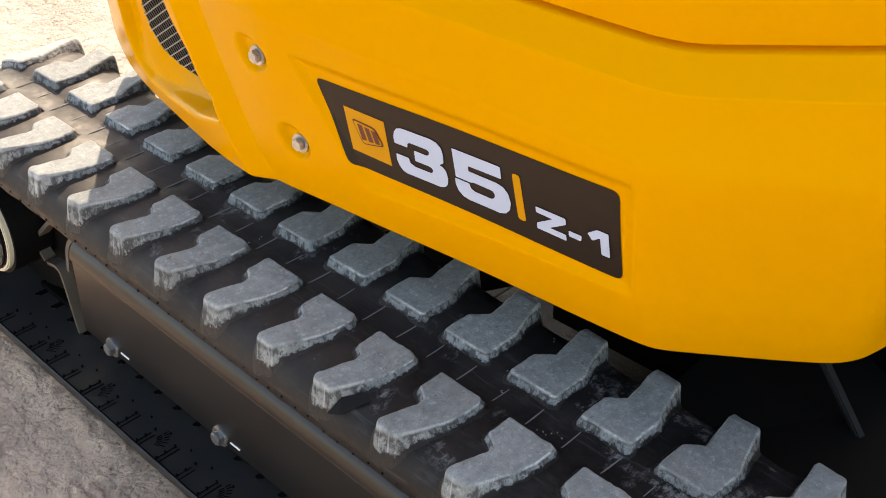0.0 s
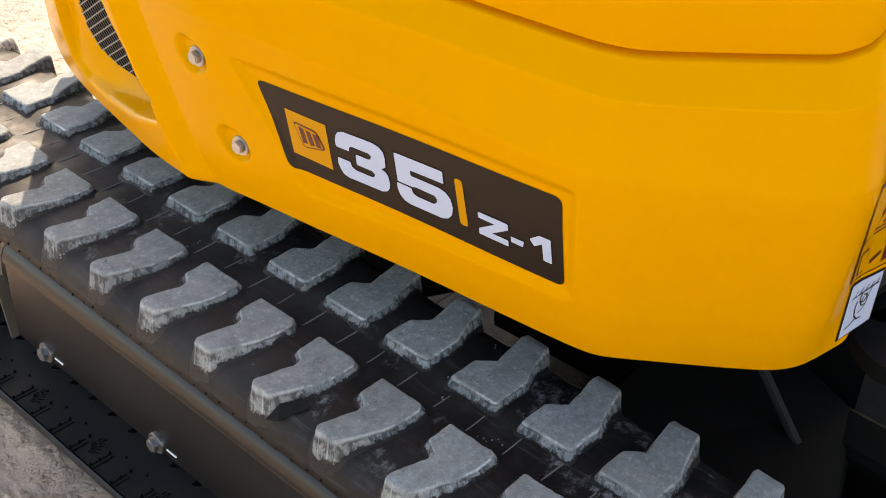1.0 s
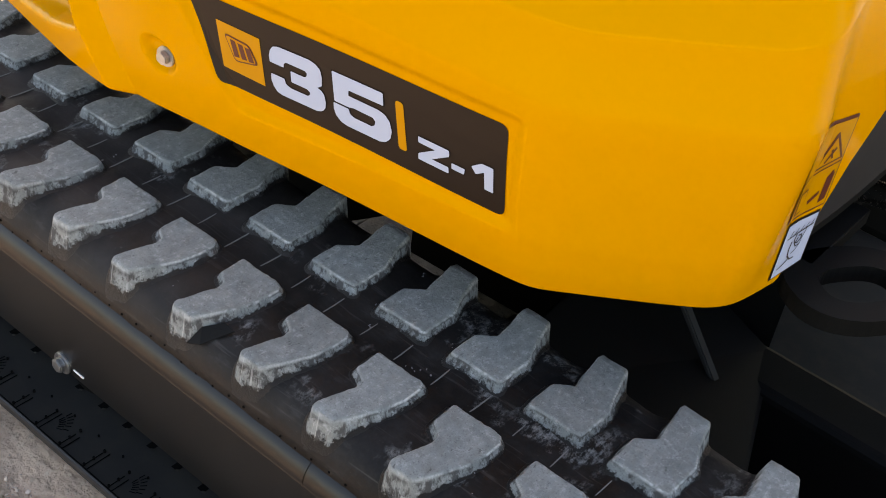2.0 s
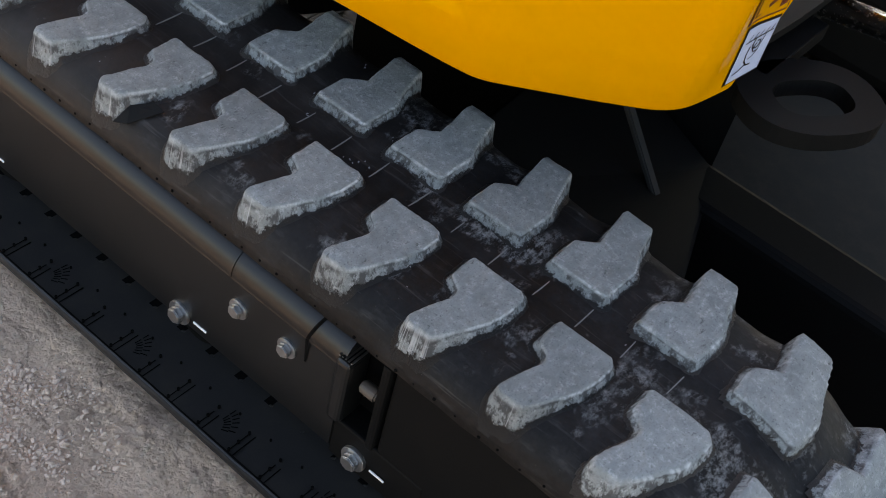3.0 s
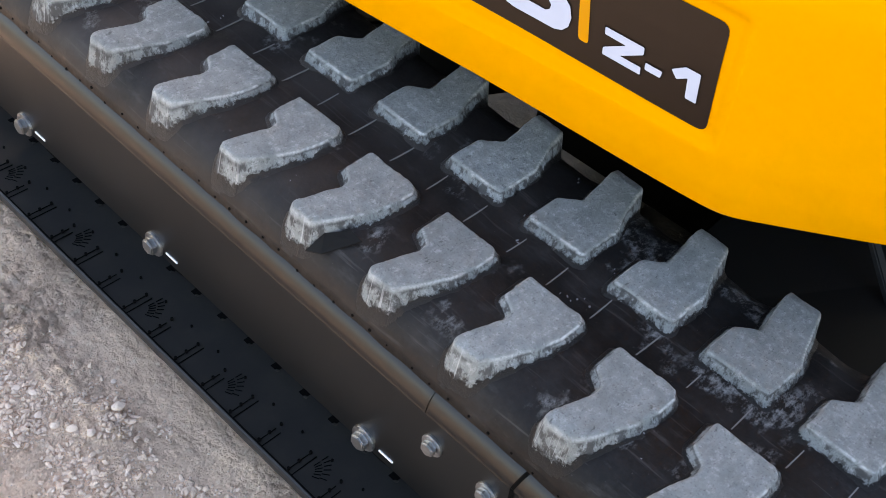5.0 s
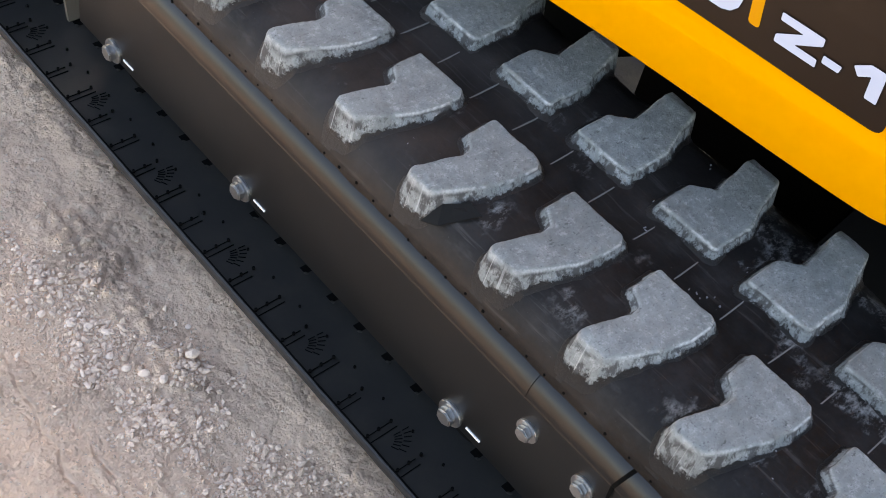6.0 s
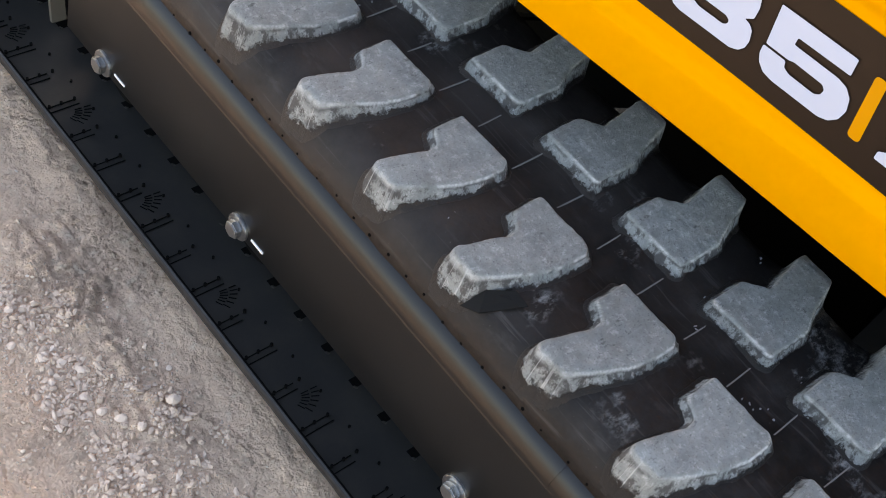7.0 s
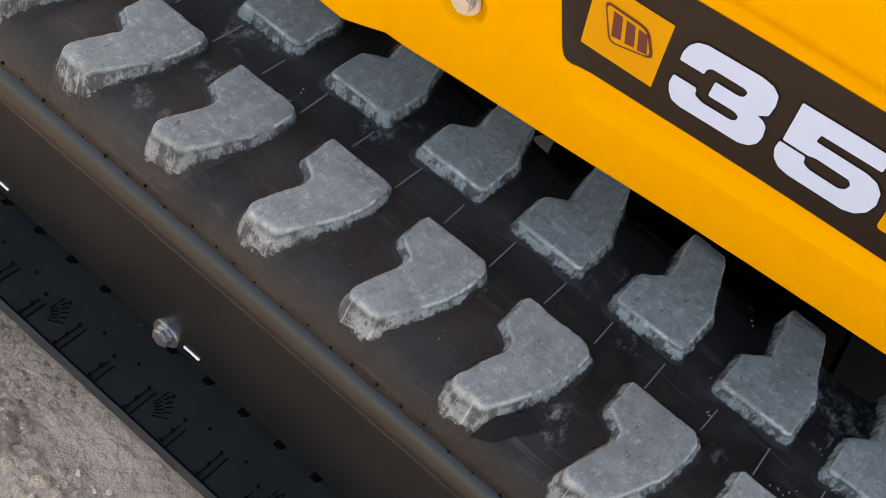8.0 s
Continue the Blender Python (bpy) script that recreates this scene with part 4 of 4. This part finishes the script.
for k in range(-9, COUNT - 9):
    s = k * PITCH if k < 7 else 7 * PITCH + (k - 7) * (LOOP - 16 * PITCH) / (COUNT - 16)
    low = abs(belt_at(s)[2] + math.pi / 2) < 0.2
    curved = abs(math.cos(belt_at(s - 0.01)[2])) > 0.02 or abs(math.cos(belt_at(s + 0.06)[2])) > 0.02
    tall = 1.35 if low else 1.0
    if curved and not low:
        bent_lug(BEND_OUT, s)
        bent_lug(BEND_IN, s - 0.042)
        continue
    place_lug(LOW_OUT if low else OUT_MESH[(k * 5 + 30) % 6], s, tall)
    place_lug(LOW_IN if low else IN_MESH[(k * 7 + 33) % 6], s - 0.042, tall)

# raised mould lines across the middle of the belt, two to a pitch
bm = bmesh.new()
for k in range(-10, 8):
    for dx in (0.0105, 0.0630):
        x = k * PITCH + dx
        if x < X_FRONT + 0.01 and x > X_REAR:
            wob = 0.002 * math.sin(k * 2.3 + dx * 90)
            ya, yb = -0.006 + 0.010 * ((k * 7 + int(dx * 100)) % 4) / 3, 0.054 + 0.016 * ((k * 5 + int(dx * 100)) % 5) / 4
            h = Z_MID + R_PITCH + 0.0195
            prism(bm, [(x - 0.0006, ya, h), (x + 0.0006, ya, h), (x + 0.0006 + wob, yb, h), (x - 0.0006 + wob, yb, h)], (0, 0, 0.0012))
tagged(part("mould_line", bm, MOULD, belt, "pale raised mould lines across the belt"), kind="stuff")

# inner face of the lower run: raised castellated links and fine moulded ribs
Z_IN = Z_MID - R_PITCH + 0.0262
bm = bmesh.new()
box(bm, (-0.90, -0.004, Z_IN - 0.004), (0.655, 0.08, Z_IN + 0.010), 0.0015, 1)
tagged(part("drive_link", bm, BLACK_AND_SHADE, belt, "black moulded drive links inside the track"), kind="stuff")
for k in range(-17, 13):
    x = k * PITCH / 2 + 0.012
    # flat near-black tiles paint the shade inside the link pockets
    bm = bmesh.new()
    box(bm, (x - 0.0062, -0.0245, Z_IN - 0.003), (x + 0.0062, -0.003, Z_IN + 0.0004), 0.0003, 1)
    part("pocket_shade", bm, BLACK_AND_SHADE, belt)
    bm = bmesh.new()
    prism(bm, [(x + 0.0035, -0.026, Z_IN + 0.0008), (x + 0.0085, -0.0245, Z_IN + 0.0008), (x + 0.0085, -0.021, Z_IN + 0.0008), (x + 0.004, -0.0235, Z_IN + 0.0008)], (0, 0, 0.0022), 0.0005)
    part("link_lip", bm, BELT_INSIDE, belt)
# ribs and dots are near black, darker than the face they stand on
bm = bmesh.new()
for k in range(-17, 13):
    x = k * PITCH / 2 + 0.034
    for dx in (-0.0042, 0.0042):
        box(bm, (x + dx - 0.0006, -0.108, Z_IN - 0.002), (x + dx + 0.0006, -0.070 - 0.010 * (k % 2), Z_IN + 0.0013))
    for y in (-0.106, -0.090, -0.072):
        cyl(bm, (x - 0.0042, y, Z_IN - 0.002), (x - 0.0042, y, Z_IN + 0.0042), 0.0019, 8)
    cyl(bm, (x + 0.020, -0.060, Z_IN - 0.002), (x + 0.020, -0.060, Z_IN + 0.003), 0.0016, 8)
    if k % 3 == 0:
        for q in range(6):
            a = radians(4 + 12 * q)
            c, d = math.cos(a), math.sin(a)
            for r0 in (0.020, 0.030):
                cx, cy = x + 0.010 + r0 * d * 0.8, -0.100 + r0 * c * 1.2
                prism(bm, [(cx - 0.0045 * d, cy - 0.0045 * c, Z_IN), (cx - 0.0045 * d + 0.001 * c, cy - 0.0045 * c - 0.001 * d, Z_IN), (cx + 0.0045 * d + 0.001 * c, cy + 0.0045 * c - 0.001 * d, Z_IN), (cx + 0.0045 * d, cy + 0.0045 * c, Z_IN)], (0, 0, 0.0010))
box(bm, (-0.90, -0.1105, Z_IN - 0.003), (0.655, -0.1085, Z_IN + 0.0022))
tagged(part("moulded_rib", bm, BLACK_AND_SHADE, belt, "fine moulded ribs and marks on the track's inner face"), kind="stuff")

rng = random.Random(3)
bm = bmesh.new()
for k in range(62):
    x = -0.90 + 0.0252 * k + rng.uniform(-0.004, 0.004)
    bmesh.ops.create_icosphere(bm, subdivisions=1, radius=rng.uniform(0.0012, 0.0023), matrix=Matrix.Translation((x, Y0 - 0.1512, Z_MID + R_PITCH - 0.024 + rng.uniform(-0.004, 0.002))))
tagged(part("mould_nub", bm, BLACK_AND_SHADE, belt, "small black mould nubs along the belt's edge"), kind="stuff")
bm = bmesh.new()
h = Z_MID + R_PITCH
prism(bm, [(0.040, -0.113, h + 0.004), (0.056, -0.108, h + 0.009), (0.078, -0.078, h + 0.0245), (0.062, -0.078, h + 0.0265), (0.046, -0.096, h + 0.021)], (0, 0, 0.0011), 0.0003)
part("rubber_flap", bm, TORN, belt, "torn grey rubber flap below a lug")
rng = random.Random(11)
bm = bmesh.new()
for _ in range(16):
    u, v = rng.uniform(-0.6, 0.64), rng.choice((rng.gauss(0.045, 0.02), rng.gauss(0.15, 0.03), rng.gauss(-0.06, 0.03)))
    for _ in range(rng.randint(2, 9)):
        x, y = rng.gauss(u, 0.012), rng.gauss(v, 0.008)
        if -0.09 < y < 0.165:
            r = rng.uniform(0.0005, 0.0014)
            hh = h + (0.0195 if abs(y - Y0) < 0.02 else 0.0250 if abs(y - Y0) < 0.085 else 0.0215)
            n, turn, thin = rng.randint(5, 7), rng.uniform(0, 3), rng.uniform(0.35, 0.8)
            ring = []
            for q in range(n):
                e, f2 = r * rng.uniform(0.6, 1.6) * math.cos(6.28 * q / n), r * thin * rng.uniform(0.6, 1.6) * math.sin(6.28 * q / n)
                ring.append((x + e * math.cos(turn) - f2 * math.sin(turn), y + e * math.sin(turn) + f2 * math.cos(turn), hh))
            prism(bm, ring, (rng.uniform(-0.0004, 0.0004), 0.0003, rng.uniform(0.0005, 0.0012)))
tagged(part("rubber_crumb", bm, CRUMB, belt, "pale rubber crumbs and dust flakes on the belt"), kind="stuff")

# far track, out of view, added to keep sun off the ground between
far_belt = new("rubber_track_belt", belt.data)
far_belt.parent = machine
far_belt.location = (0, 1.45, 0)
tagged(far_belt, "black rubber track belt on the far side")
for ob in [o for o in belt.children if o.name.startswith("tread_lug")]:
    flat = {**{m: LOW_OUT for m in OUT_MESH}, **{m: LOW_IN for m in IN_MESH}}
    twin = new("tread_lug", flat[ob.data] if ob.data in flat else ob.data)
    twin.parent = far_belt
    twin.matrix_basis = ob.matrix_basis

# ---- track frame ----
def build_frame():
    arc = [(-0.0170 + 0.0350 * math.cos(math.pi - k * math.pi / 24), 0.3165 + 0.0350 * math.sin(math.pi - k * math.pi / 24)) for k in range(0, 13)]
    runs = [[(-0.030, 0.167), (-0.046, 0.168)], [(-0.046, 0.168), (-0.049, 0.172)], [(-0.049, 0.172), (-0.049, 0.3110)], [(-0.049, 0.3110), (-0.0525, 0.3142)], [(-0.0525, 0.3142), arc[0]], arc + [(0.075, 0.3515)],
            [(0.075, 0.3515), (0.125, 0.30)], [(0.125, 0.30), (0.125, 0.17)], [(0.125, 0.17), (0.10, 0.167)], [(0.10, 0.167), (-0.030, 0.167)]]
    verts, faces = [], []
    for x0, x1, k in ((-0.660, 0.1660, 0.0), (0.1660, 0.1676, 0.0012), (0.1676, 0.338, 0.0)):
        for run in runs:
            base = len(verts)
            for x in (x0, x1):
                for y, z in run:
                    d = (Vector((y, z)) - Vector((0.03, 0.24))).normalized()
                    cutin = k if z > 0.3115 else 0.0
                    verts.append((x, y - d.x * cutin, z - d.y * cutin))
            m = len(run)
            faces += [(base + j, base + j + 1, base + m + j + 1, base + m + j) for j in range(m - 1)]
    outline = [p for run in runs for p in run[:-1]]
    faces.append([len(verts) + j for j in range(len(outline))])
    verts += [(-0.660, y, z) for y, z in outline]
    faces.append([len(verts) + j for j in range(len(outline))])
    verts += [(0.338, y, z) for y, z in outline]
    ob = link_mesh("track_frame", verts, faces, BLACK, machine, "black painted steel track frame with rounded top", smooth=True)
    return ob


frame_ob = build_frame()
far_frame = new("track_frame", frame_ob.data)
far_frame.parent = machine
far_frame.location = (0, 1.45, 0)
for bx in (-0.577, -0.294, 0.088, 0.376):
    hex_bolt("roller_bolt", (bx, -0.0485, 0.183), (0, -1, 0), 0.0118, frame_ob, "zinc flanged roller bolt")
    bm = bmesh.new()
    box(bm, (bx + 0.024, -0.0505, 0.1845), (bx + 0.046, -0.0485, 0.1875), 0.0006)
    part("paint_mark", bm, PAINT_MARK, frame_ob, "white torque paint mark")
for bx, bz in ((0.181, 0.2715), (0.258, 0.273)):
    hex_bolt("cover_bolt", (bx, -0.0485, bz), (0, -1, 0), 0.0095, frame_ob, "zinc flanged cover bolt")

bm = bmesh.new()
box(bm, (0.337, -0.0472, 0.157), (0.47, 0.10, 0.222), 0.003)
part("frame_foot", bm, CHASSIS, frame_ob)
# near-black panel paints the dark inside of the adjuster opening
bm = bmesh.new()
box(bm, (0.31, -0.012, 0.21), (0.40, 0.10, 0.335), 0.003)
part("adjuster_housing", bm, BLACK_AND_SHADE, frame_ob)
bm = bmesh.new()
box(bm, (0.329, -0.0575, 0.226), (0.350, -0.018, 0.331), 0.007, 3)
ear = part("adjuster_ear", bm, BLACK, frame_ob, "black steel ear beside the adjuster opening")
bm = bmesh.new()
for k in range(5):
    box(bm, (0.3300 + 0.0042 * k, -0.052, 0.3295), (0.3320 + 0.0042 * k, -0.026, 0.3318))
part("ear_rib", bm, ZINC, frame_ob, "bright ribs on top of the ear")
bm = bmesh.new()
box(bm, (0.384, -0.050, 0.215), (0.396, -0.004, 0.362), 0.004, 2)
part("guard_plate", bm, CHASSIS, frame_ob)
bm = bmesh.new()
cyl(bm, (0.356, -0.034, 0.288), (0.379, -0.034, 0.288), 0.0085, 20, bevel=0.002)
part("grease_fitting", bm, WIRE_DARK, frame_ob, "dull brown track adjuster fitting")
bm = bmesh.new()
box(bm, (0.3975, -0.046, 0.165), (0.71, 0.10, 0.385), 0.008, 3)
part("idler_yoke", bm, CHASSIS, frame_ob, "black idler yoke")
# flat black faces laid on the cover stand for the slot's dark gap
bm = bmesh.new()
for i in range(7):
    t = i / 6
    a = math.pi - t * math.pi / 2 * 0.75
    b = math.pi - (i + 1) / 6 * math.pi / 2 * 0.75
    if i < 6:
        p = [(-0.017 + 0.0356 * math.cos(q), 0.3165 + 0.0356 * math.sin(q)) for q in (a, b)]
        vs = [bm.verts.new(v) for v in ((0.2835 + 0.0016 * i, p[0][0], p[0][1]), (0.2880 + 0.0016 * i, p[0][0], p[0][1]), (0.2896 + 0.0016 * i, p[1][0], p[1][1]), (0.2851 + 0.0016 * i, p[1][0], p[1][1]))]
        bm.faces.new(vs)
vs = [bm.verts.new(v) for v in ((0.2835, -0.0531, 0.3165), (0.2880, -0.0531, 0.3165), (0.2865, -0.0496, 0.274), (0.2840, -0.0496, 0.274))]
bm.faces.new(vs)
part("cover_slot", bm, BLACK_AND_SHADE, frame_ob, "black slot in the frame cover")

# wheels inside the belt
# filler, added to stop sun and lit ground showing under the frame
bm = bmesh.new()
box(bm, (-0.72, 0.012, 0.106), (0.50, 0.09, 0.17), 0.004)
part("gap_filler", bm, CHASSIS, frame_ob, "black filler added to close the sunlit gap under the frame")
for x in (-0.577, -0.294, 0.088, 0.376):
    bm = bmesh.new()
    cyl(bm, (x, -0.018, 0.146), (x, 0.10, 0.146), 0.040, 24, bevel=0.004)
    part("track_roller", bm, CHASSIS, frame_ob, "black track roller")
bm = bmesh.new()
cyl(bm, (X_FRONT, -0.02, Z_MID), (X_FRONT, 0.10, Z_MID), 0.172, 40, bevel=0.01)
part("idler_wheel", bm, CHASSIS, machine)
bm = bmesh.new()
cyl(bm, (X_REAR, 0.0, Z_MID), (X_REAR, 0.08, Z_MID), 0.168, 40, bevel=0.01)
sprocket = part("drive_sprocket", bm, CHASSIS, machine)
bm = bmesh.new()
cyl(bm, (X_REAR, -0.080, Z_MID), (X_REAR, 0.0, Z_MID), 0.097, 48, bevel=0.006)
part("hub_body", bm, CHASSIS, sprocket, "black final drive hub")
bm = bmesh.new()
cyl(bm, (X_REAR, -0.0835, Z_MID), (X_REAR, -0.07, Z_MID), 0.091, 48, bevel=0.002)
part("hub_ring", bm, CREAM, sprocket, "cream painted ring round the hub")
bm = bmesh.new()
cyl(bm, (X_REAR, -0.088, Z_MID), (X_REAR, -0.07, Z_MID), 0.0845, 48, bevel=0.003)
part("hub_groove", bm, CHASSIS, sprocket)
bm = bmesh.new()
cyl(bm, (X_REAR, -0.092, Z_MID), (X_REAR, -0.07, Z_MID), 0.0795, 48, bevel=0.004)
part("hub_cover", bm, GREY, sprocket, "grey final drive hub cover")



def strip(name, pts, w, y, mat, parent, label):
    """A flat bar bent along points of (x, z), lying in the plane y."""
    bm = bmesh.new()
    fine = chaikin(pts, 3)
    rows = []
    for i, (x, z) in enumerate(fine):
        (a, b), (c, d) = fine[max(0, i - 1)], fine[min(len(fine) - 1, i + 1)]
        l = math.hypot(c - a, d - b)
        nx, nz = -(d - b) / l * w / 2, (c - a) / l * w / 2
        rows.append([bm.verts.new(v) for v in ((x - nx, y, z - nz), (x + nx, y, z + nz), (x + nx, y + 0.02, z + nz), (x - nx, y + 0.02, z - nz))])
    for p, q in zip(rows, rows[1:]):
        for i in range(4):
            bm.faces.new((p[i], p[(i + 1) % 4], q[(i + 1) % 4], q[i]))
    bm.faces.new(rows[0])
    bm.faces.new(rows[-1])
    part(name, bm, mat, parent, label)


strip("scraper_bar", [(-0.740, 0.342), (-0.775, 0.310), (-0.815, 0.270), (-0.824, 0.246), (-0.802, 0.228)], 0.007, -0.030, BARE, frame_ob, "bent pale steel guard strip")
strip("scraper_bar", [(-0.795, 0.226), (-0.758, 0.236), (-0.748, 0.205), (-0.740, 0.160), (-0.730, 0.112)], 0.006, -0.030, BARE, frame_ob, "bent pale steel guard strip")
strip("scraper_bar", [(-0.676, 0.340), (-0.712, 0.302), (-0.722, 0.247)], 0.008, -0.030, BARE, frame_ob, "bent pale steel guard strip")

# ---- chassis between the tracks ----
# dark sheet over the ground, cut to the edge of the body's shadow
bm = bmesh.new()
box(bm, (-0.345, 0.30, 0.042), (0.42, 1.15, 0.060), 0.002)
box(bm, (-0.56, 0.30, 0.042), (-0.347, 0.735, 0.059), 0.002)
part("shaded_ground_sheet", bm, SHADED_EARTH, machine, "dark sheet painted as the shaded ground under the body")
rng = random.Random(8)
bm = bmesh.new()
for _ in range(50):
    x, y, r = rng.uniform(-0.35, 0.25), rng.uniform(0.55, 0.95), rng.uniform(0.003, 0.010)
    n = rng.randint(5, 7)
    prism(bm, [(x + r * rng.uniform(0.5, 1.4) * math.cos(6.28 * q / n), y + r * rng.uniform(0.5, 1.4) * math.sin(6.28 * q / n), 0.059) for q in range(n)], (0, 0, r * 0.5))
tagged(part("dirt_clod", bm, SHADED_EARTH, machine, "clods of dried dirt on the sheet, in its shade-dark colour"), kind="stuff")
# dark grey sheet added low over the ground between the blade arms
bm = bmesh.new()
box(bm, (-0.15, 0.62, 0.08), (1.14, 1.30, 0.092), 0.002)
part("arm_sheet", bm, DARK_GREY, machine, "rough dark grey sheet between the blade arms")
# unseen block, added to keep skylight off the ground under the body
bm = bmesh.new()
box(bm, (-0.50, 0.32, 0.44), (0.20, 1.18, 0.64), 0.02)
part("unseen_belly_block", bm, CHASSIS, machine, "unseen black block under the body that cuts the skylight")
bm = bmesh.new()
prism(bm, [(0.245, 0.12, 0.415), (0.62, 0.12, 0.30), (0.44, 0.60, 0.30), (0.205, 0.60, 0.40)], (0, 0, -0.24), 0.006)
chassis = part("chassis_leg", bm, CHASSIS, machine, "black welded chassis leg")
# rear leg, added to shade and hide the sunlit ground under the body
bm = bmesh.new()
prism(bm, [(-0.55, 0.12, 0.40), (-0.345, 0.12, 0.40), (-0.100, 0.60, 0.40), (-0.30, 0.60, 0.40)], (0, 0, -0.15), 0.006)
part("chassis_leg", bm, CHASSIS, machine, "black welded chassis leg")
bm = bmesh.new()
prism(bm, [(0.295, 0.455, 0.465), (0.306, 0.455, 0.465), (0.435, 0.455, 0.305), (0.424, 0.455, 0.305)], (0, 0.015, 0), 0.002)
part("stiffener_rib", bm, DARK_GREY, chassis, "black steel stiffener rib")
bm = bmesh.new()
prism(bm, [(-0.20, 0.58, 0.10), (0.432, 0.612, 0.10), (0.10, 0.98, 0.10), (-0.20, 0.98, 0.10)], (0, 0, 0.45), 0.006)
part("chassis_pedestal", bm, CHASSIS, machine, "black slew pedestal under the body")
bm = bmesh.new()
box(bm, (0.40, 0.51, 0.08), (1.16, 0.605, 0.305), 0.014, 3)
part("blade_arm", bm, CHASSIS, machine, "glossy black dozer blade arm")
def ring_plate(bm, outer, inner, z0, z1):
    """A flat plate with one hole; both outlines have the same number of points."""
    n = len(outer)
    rows = [[bm.verts.new((x, y, z)) for x, y in loop] for loop, z in ((outer, z0), (outer, z1), (inner, z1), (inner, z0))]
    for a in range(4):
        b = (a + 1) % 4
        for i in range(n):
            bm.faces.new((rows[a][i], rows[a][(i + 1) % n], rows[b][(i + 1) % n], rows[b][i]))


bm = bmesh.new()
angles = [2 * math.pi * k / 40 for k in range(40)]


def superellipse(cx, cy, a, b, turn, p):
    out = []
    for t in angles:
        c, d = math.cos(t), math.sin(t)
        u, v = a * math.copysign(abs(c) ** p, c), b * math.copysign(abs(d) ** p, d)
        out.append((cx + u * math.cos(turn) - v * math.sin(turn), cy + u * math.sin(turn) + v * math.cos(turn)))
    return out


ring_plate(bm, superellipse(0.551, 0.413, 0.086, 0.064, 0.98, 0.85), superellipse(0.554, 0.412, 0.048, 0.030, 0.98, 0.75), 0.578, 0.600)
box(bm, (0.30, 0.40, 0.578), (0.500, 0.56, 0.600), 0.002)
part("tie_down_plate", bm, CHASSIS, machine, "thick black tie-down eye plate")
bm = bmesh.new()
cyl(bm, (0.478, 0.576, 0.611), (1.4, 0.60, 0.74), 0.016, 32)
ram = part("ram_rod", bm, CHROME, machine, "polished chrome hydraulic ram rod", True)
bm = bmesh.new()
cyl(bm, (0.18, 0.568, 0.570), (0.478, 0.576, 0.611), 0.03, 32, bevel=0.004)
part("ram_barrel", bm, CHASSIS, machine, "black ram barrel")
bm = bmesh.new()
box(bm, (0.25, 0.72, 0.455), (0.78, 1.15, 0.585), 0.02)
part("boom_bracket", bm, CHASSIS, machine, "black boom swing bracket")
# out of view: added to block skylight in front of the body
bm = bmesh.new()
prism(bm, [(0.50, 1.00, 0.95), (0.66, 1.00, 0.78), (1.5, 1.00, 1.05), (1.5, 1.00, 1.30)], (0, 0.2, 0), 0.02)
part("boom", bm, YELLOW, machine, "unseen yellow boom added to block the sky")
# out of view too: blocks low skylight from the front
bm = bmesh.new()
prism(bm, [(1.14, -0.15, 0.06), (1.20, -0.15, 0.06), (1.24, -0.15, 0.25), (1.20, -0.15, 0.46), (1.16, -0.15, 0.46)], (0, 1.82, 0), 0.006)
part("unseen_dozer_blade", bm, BLACK, machine, "unseen black dozer blade added to block the sky")
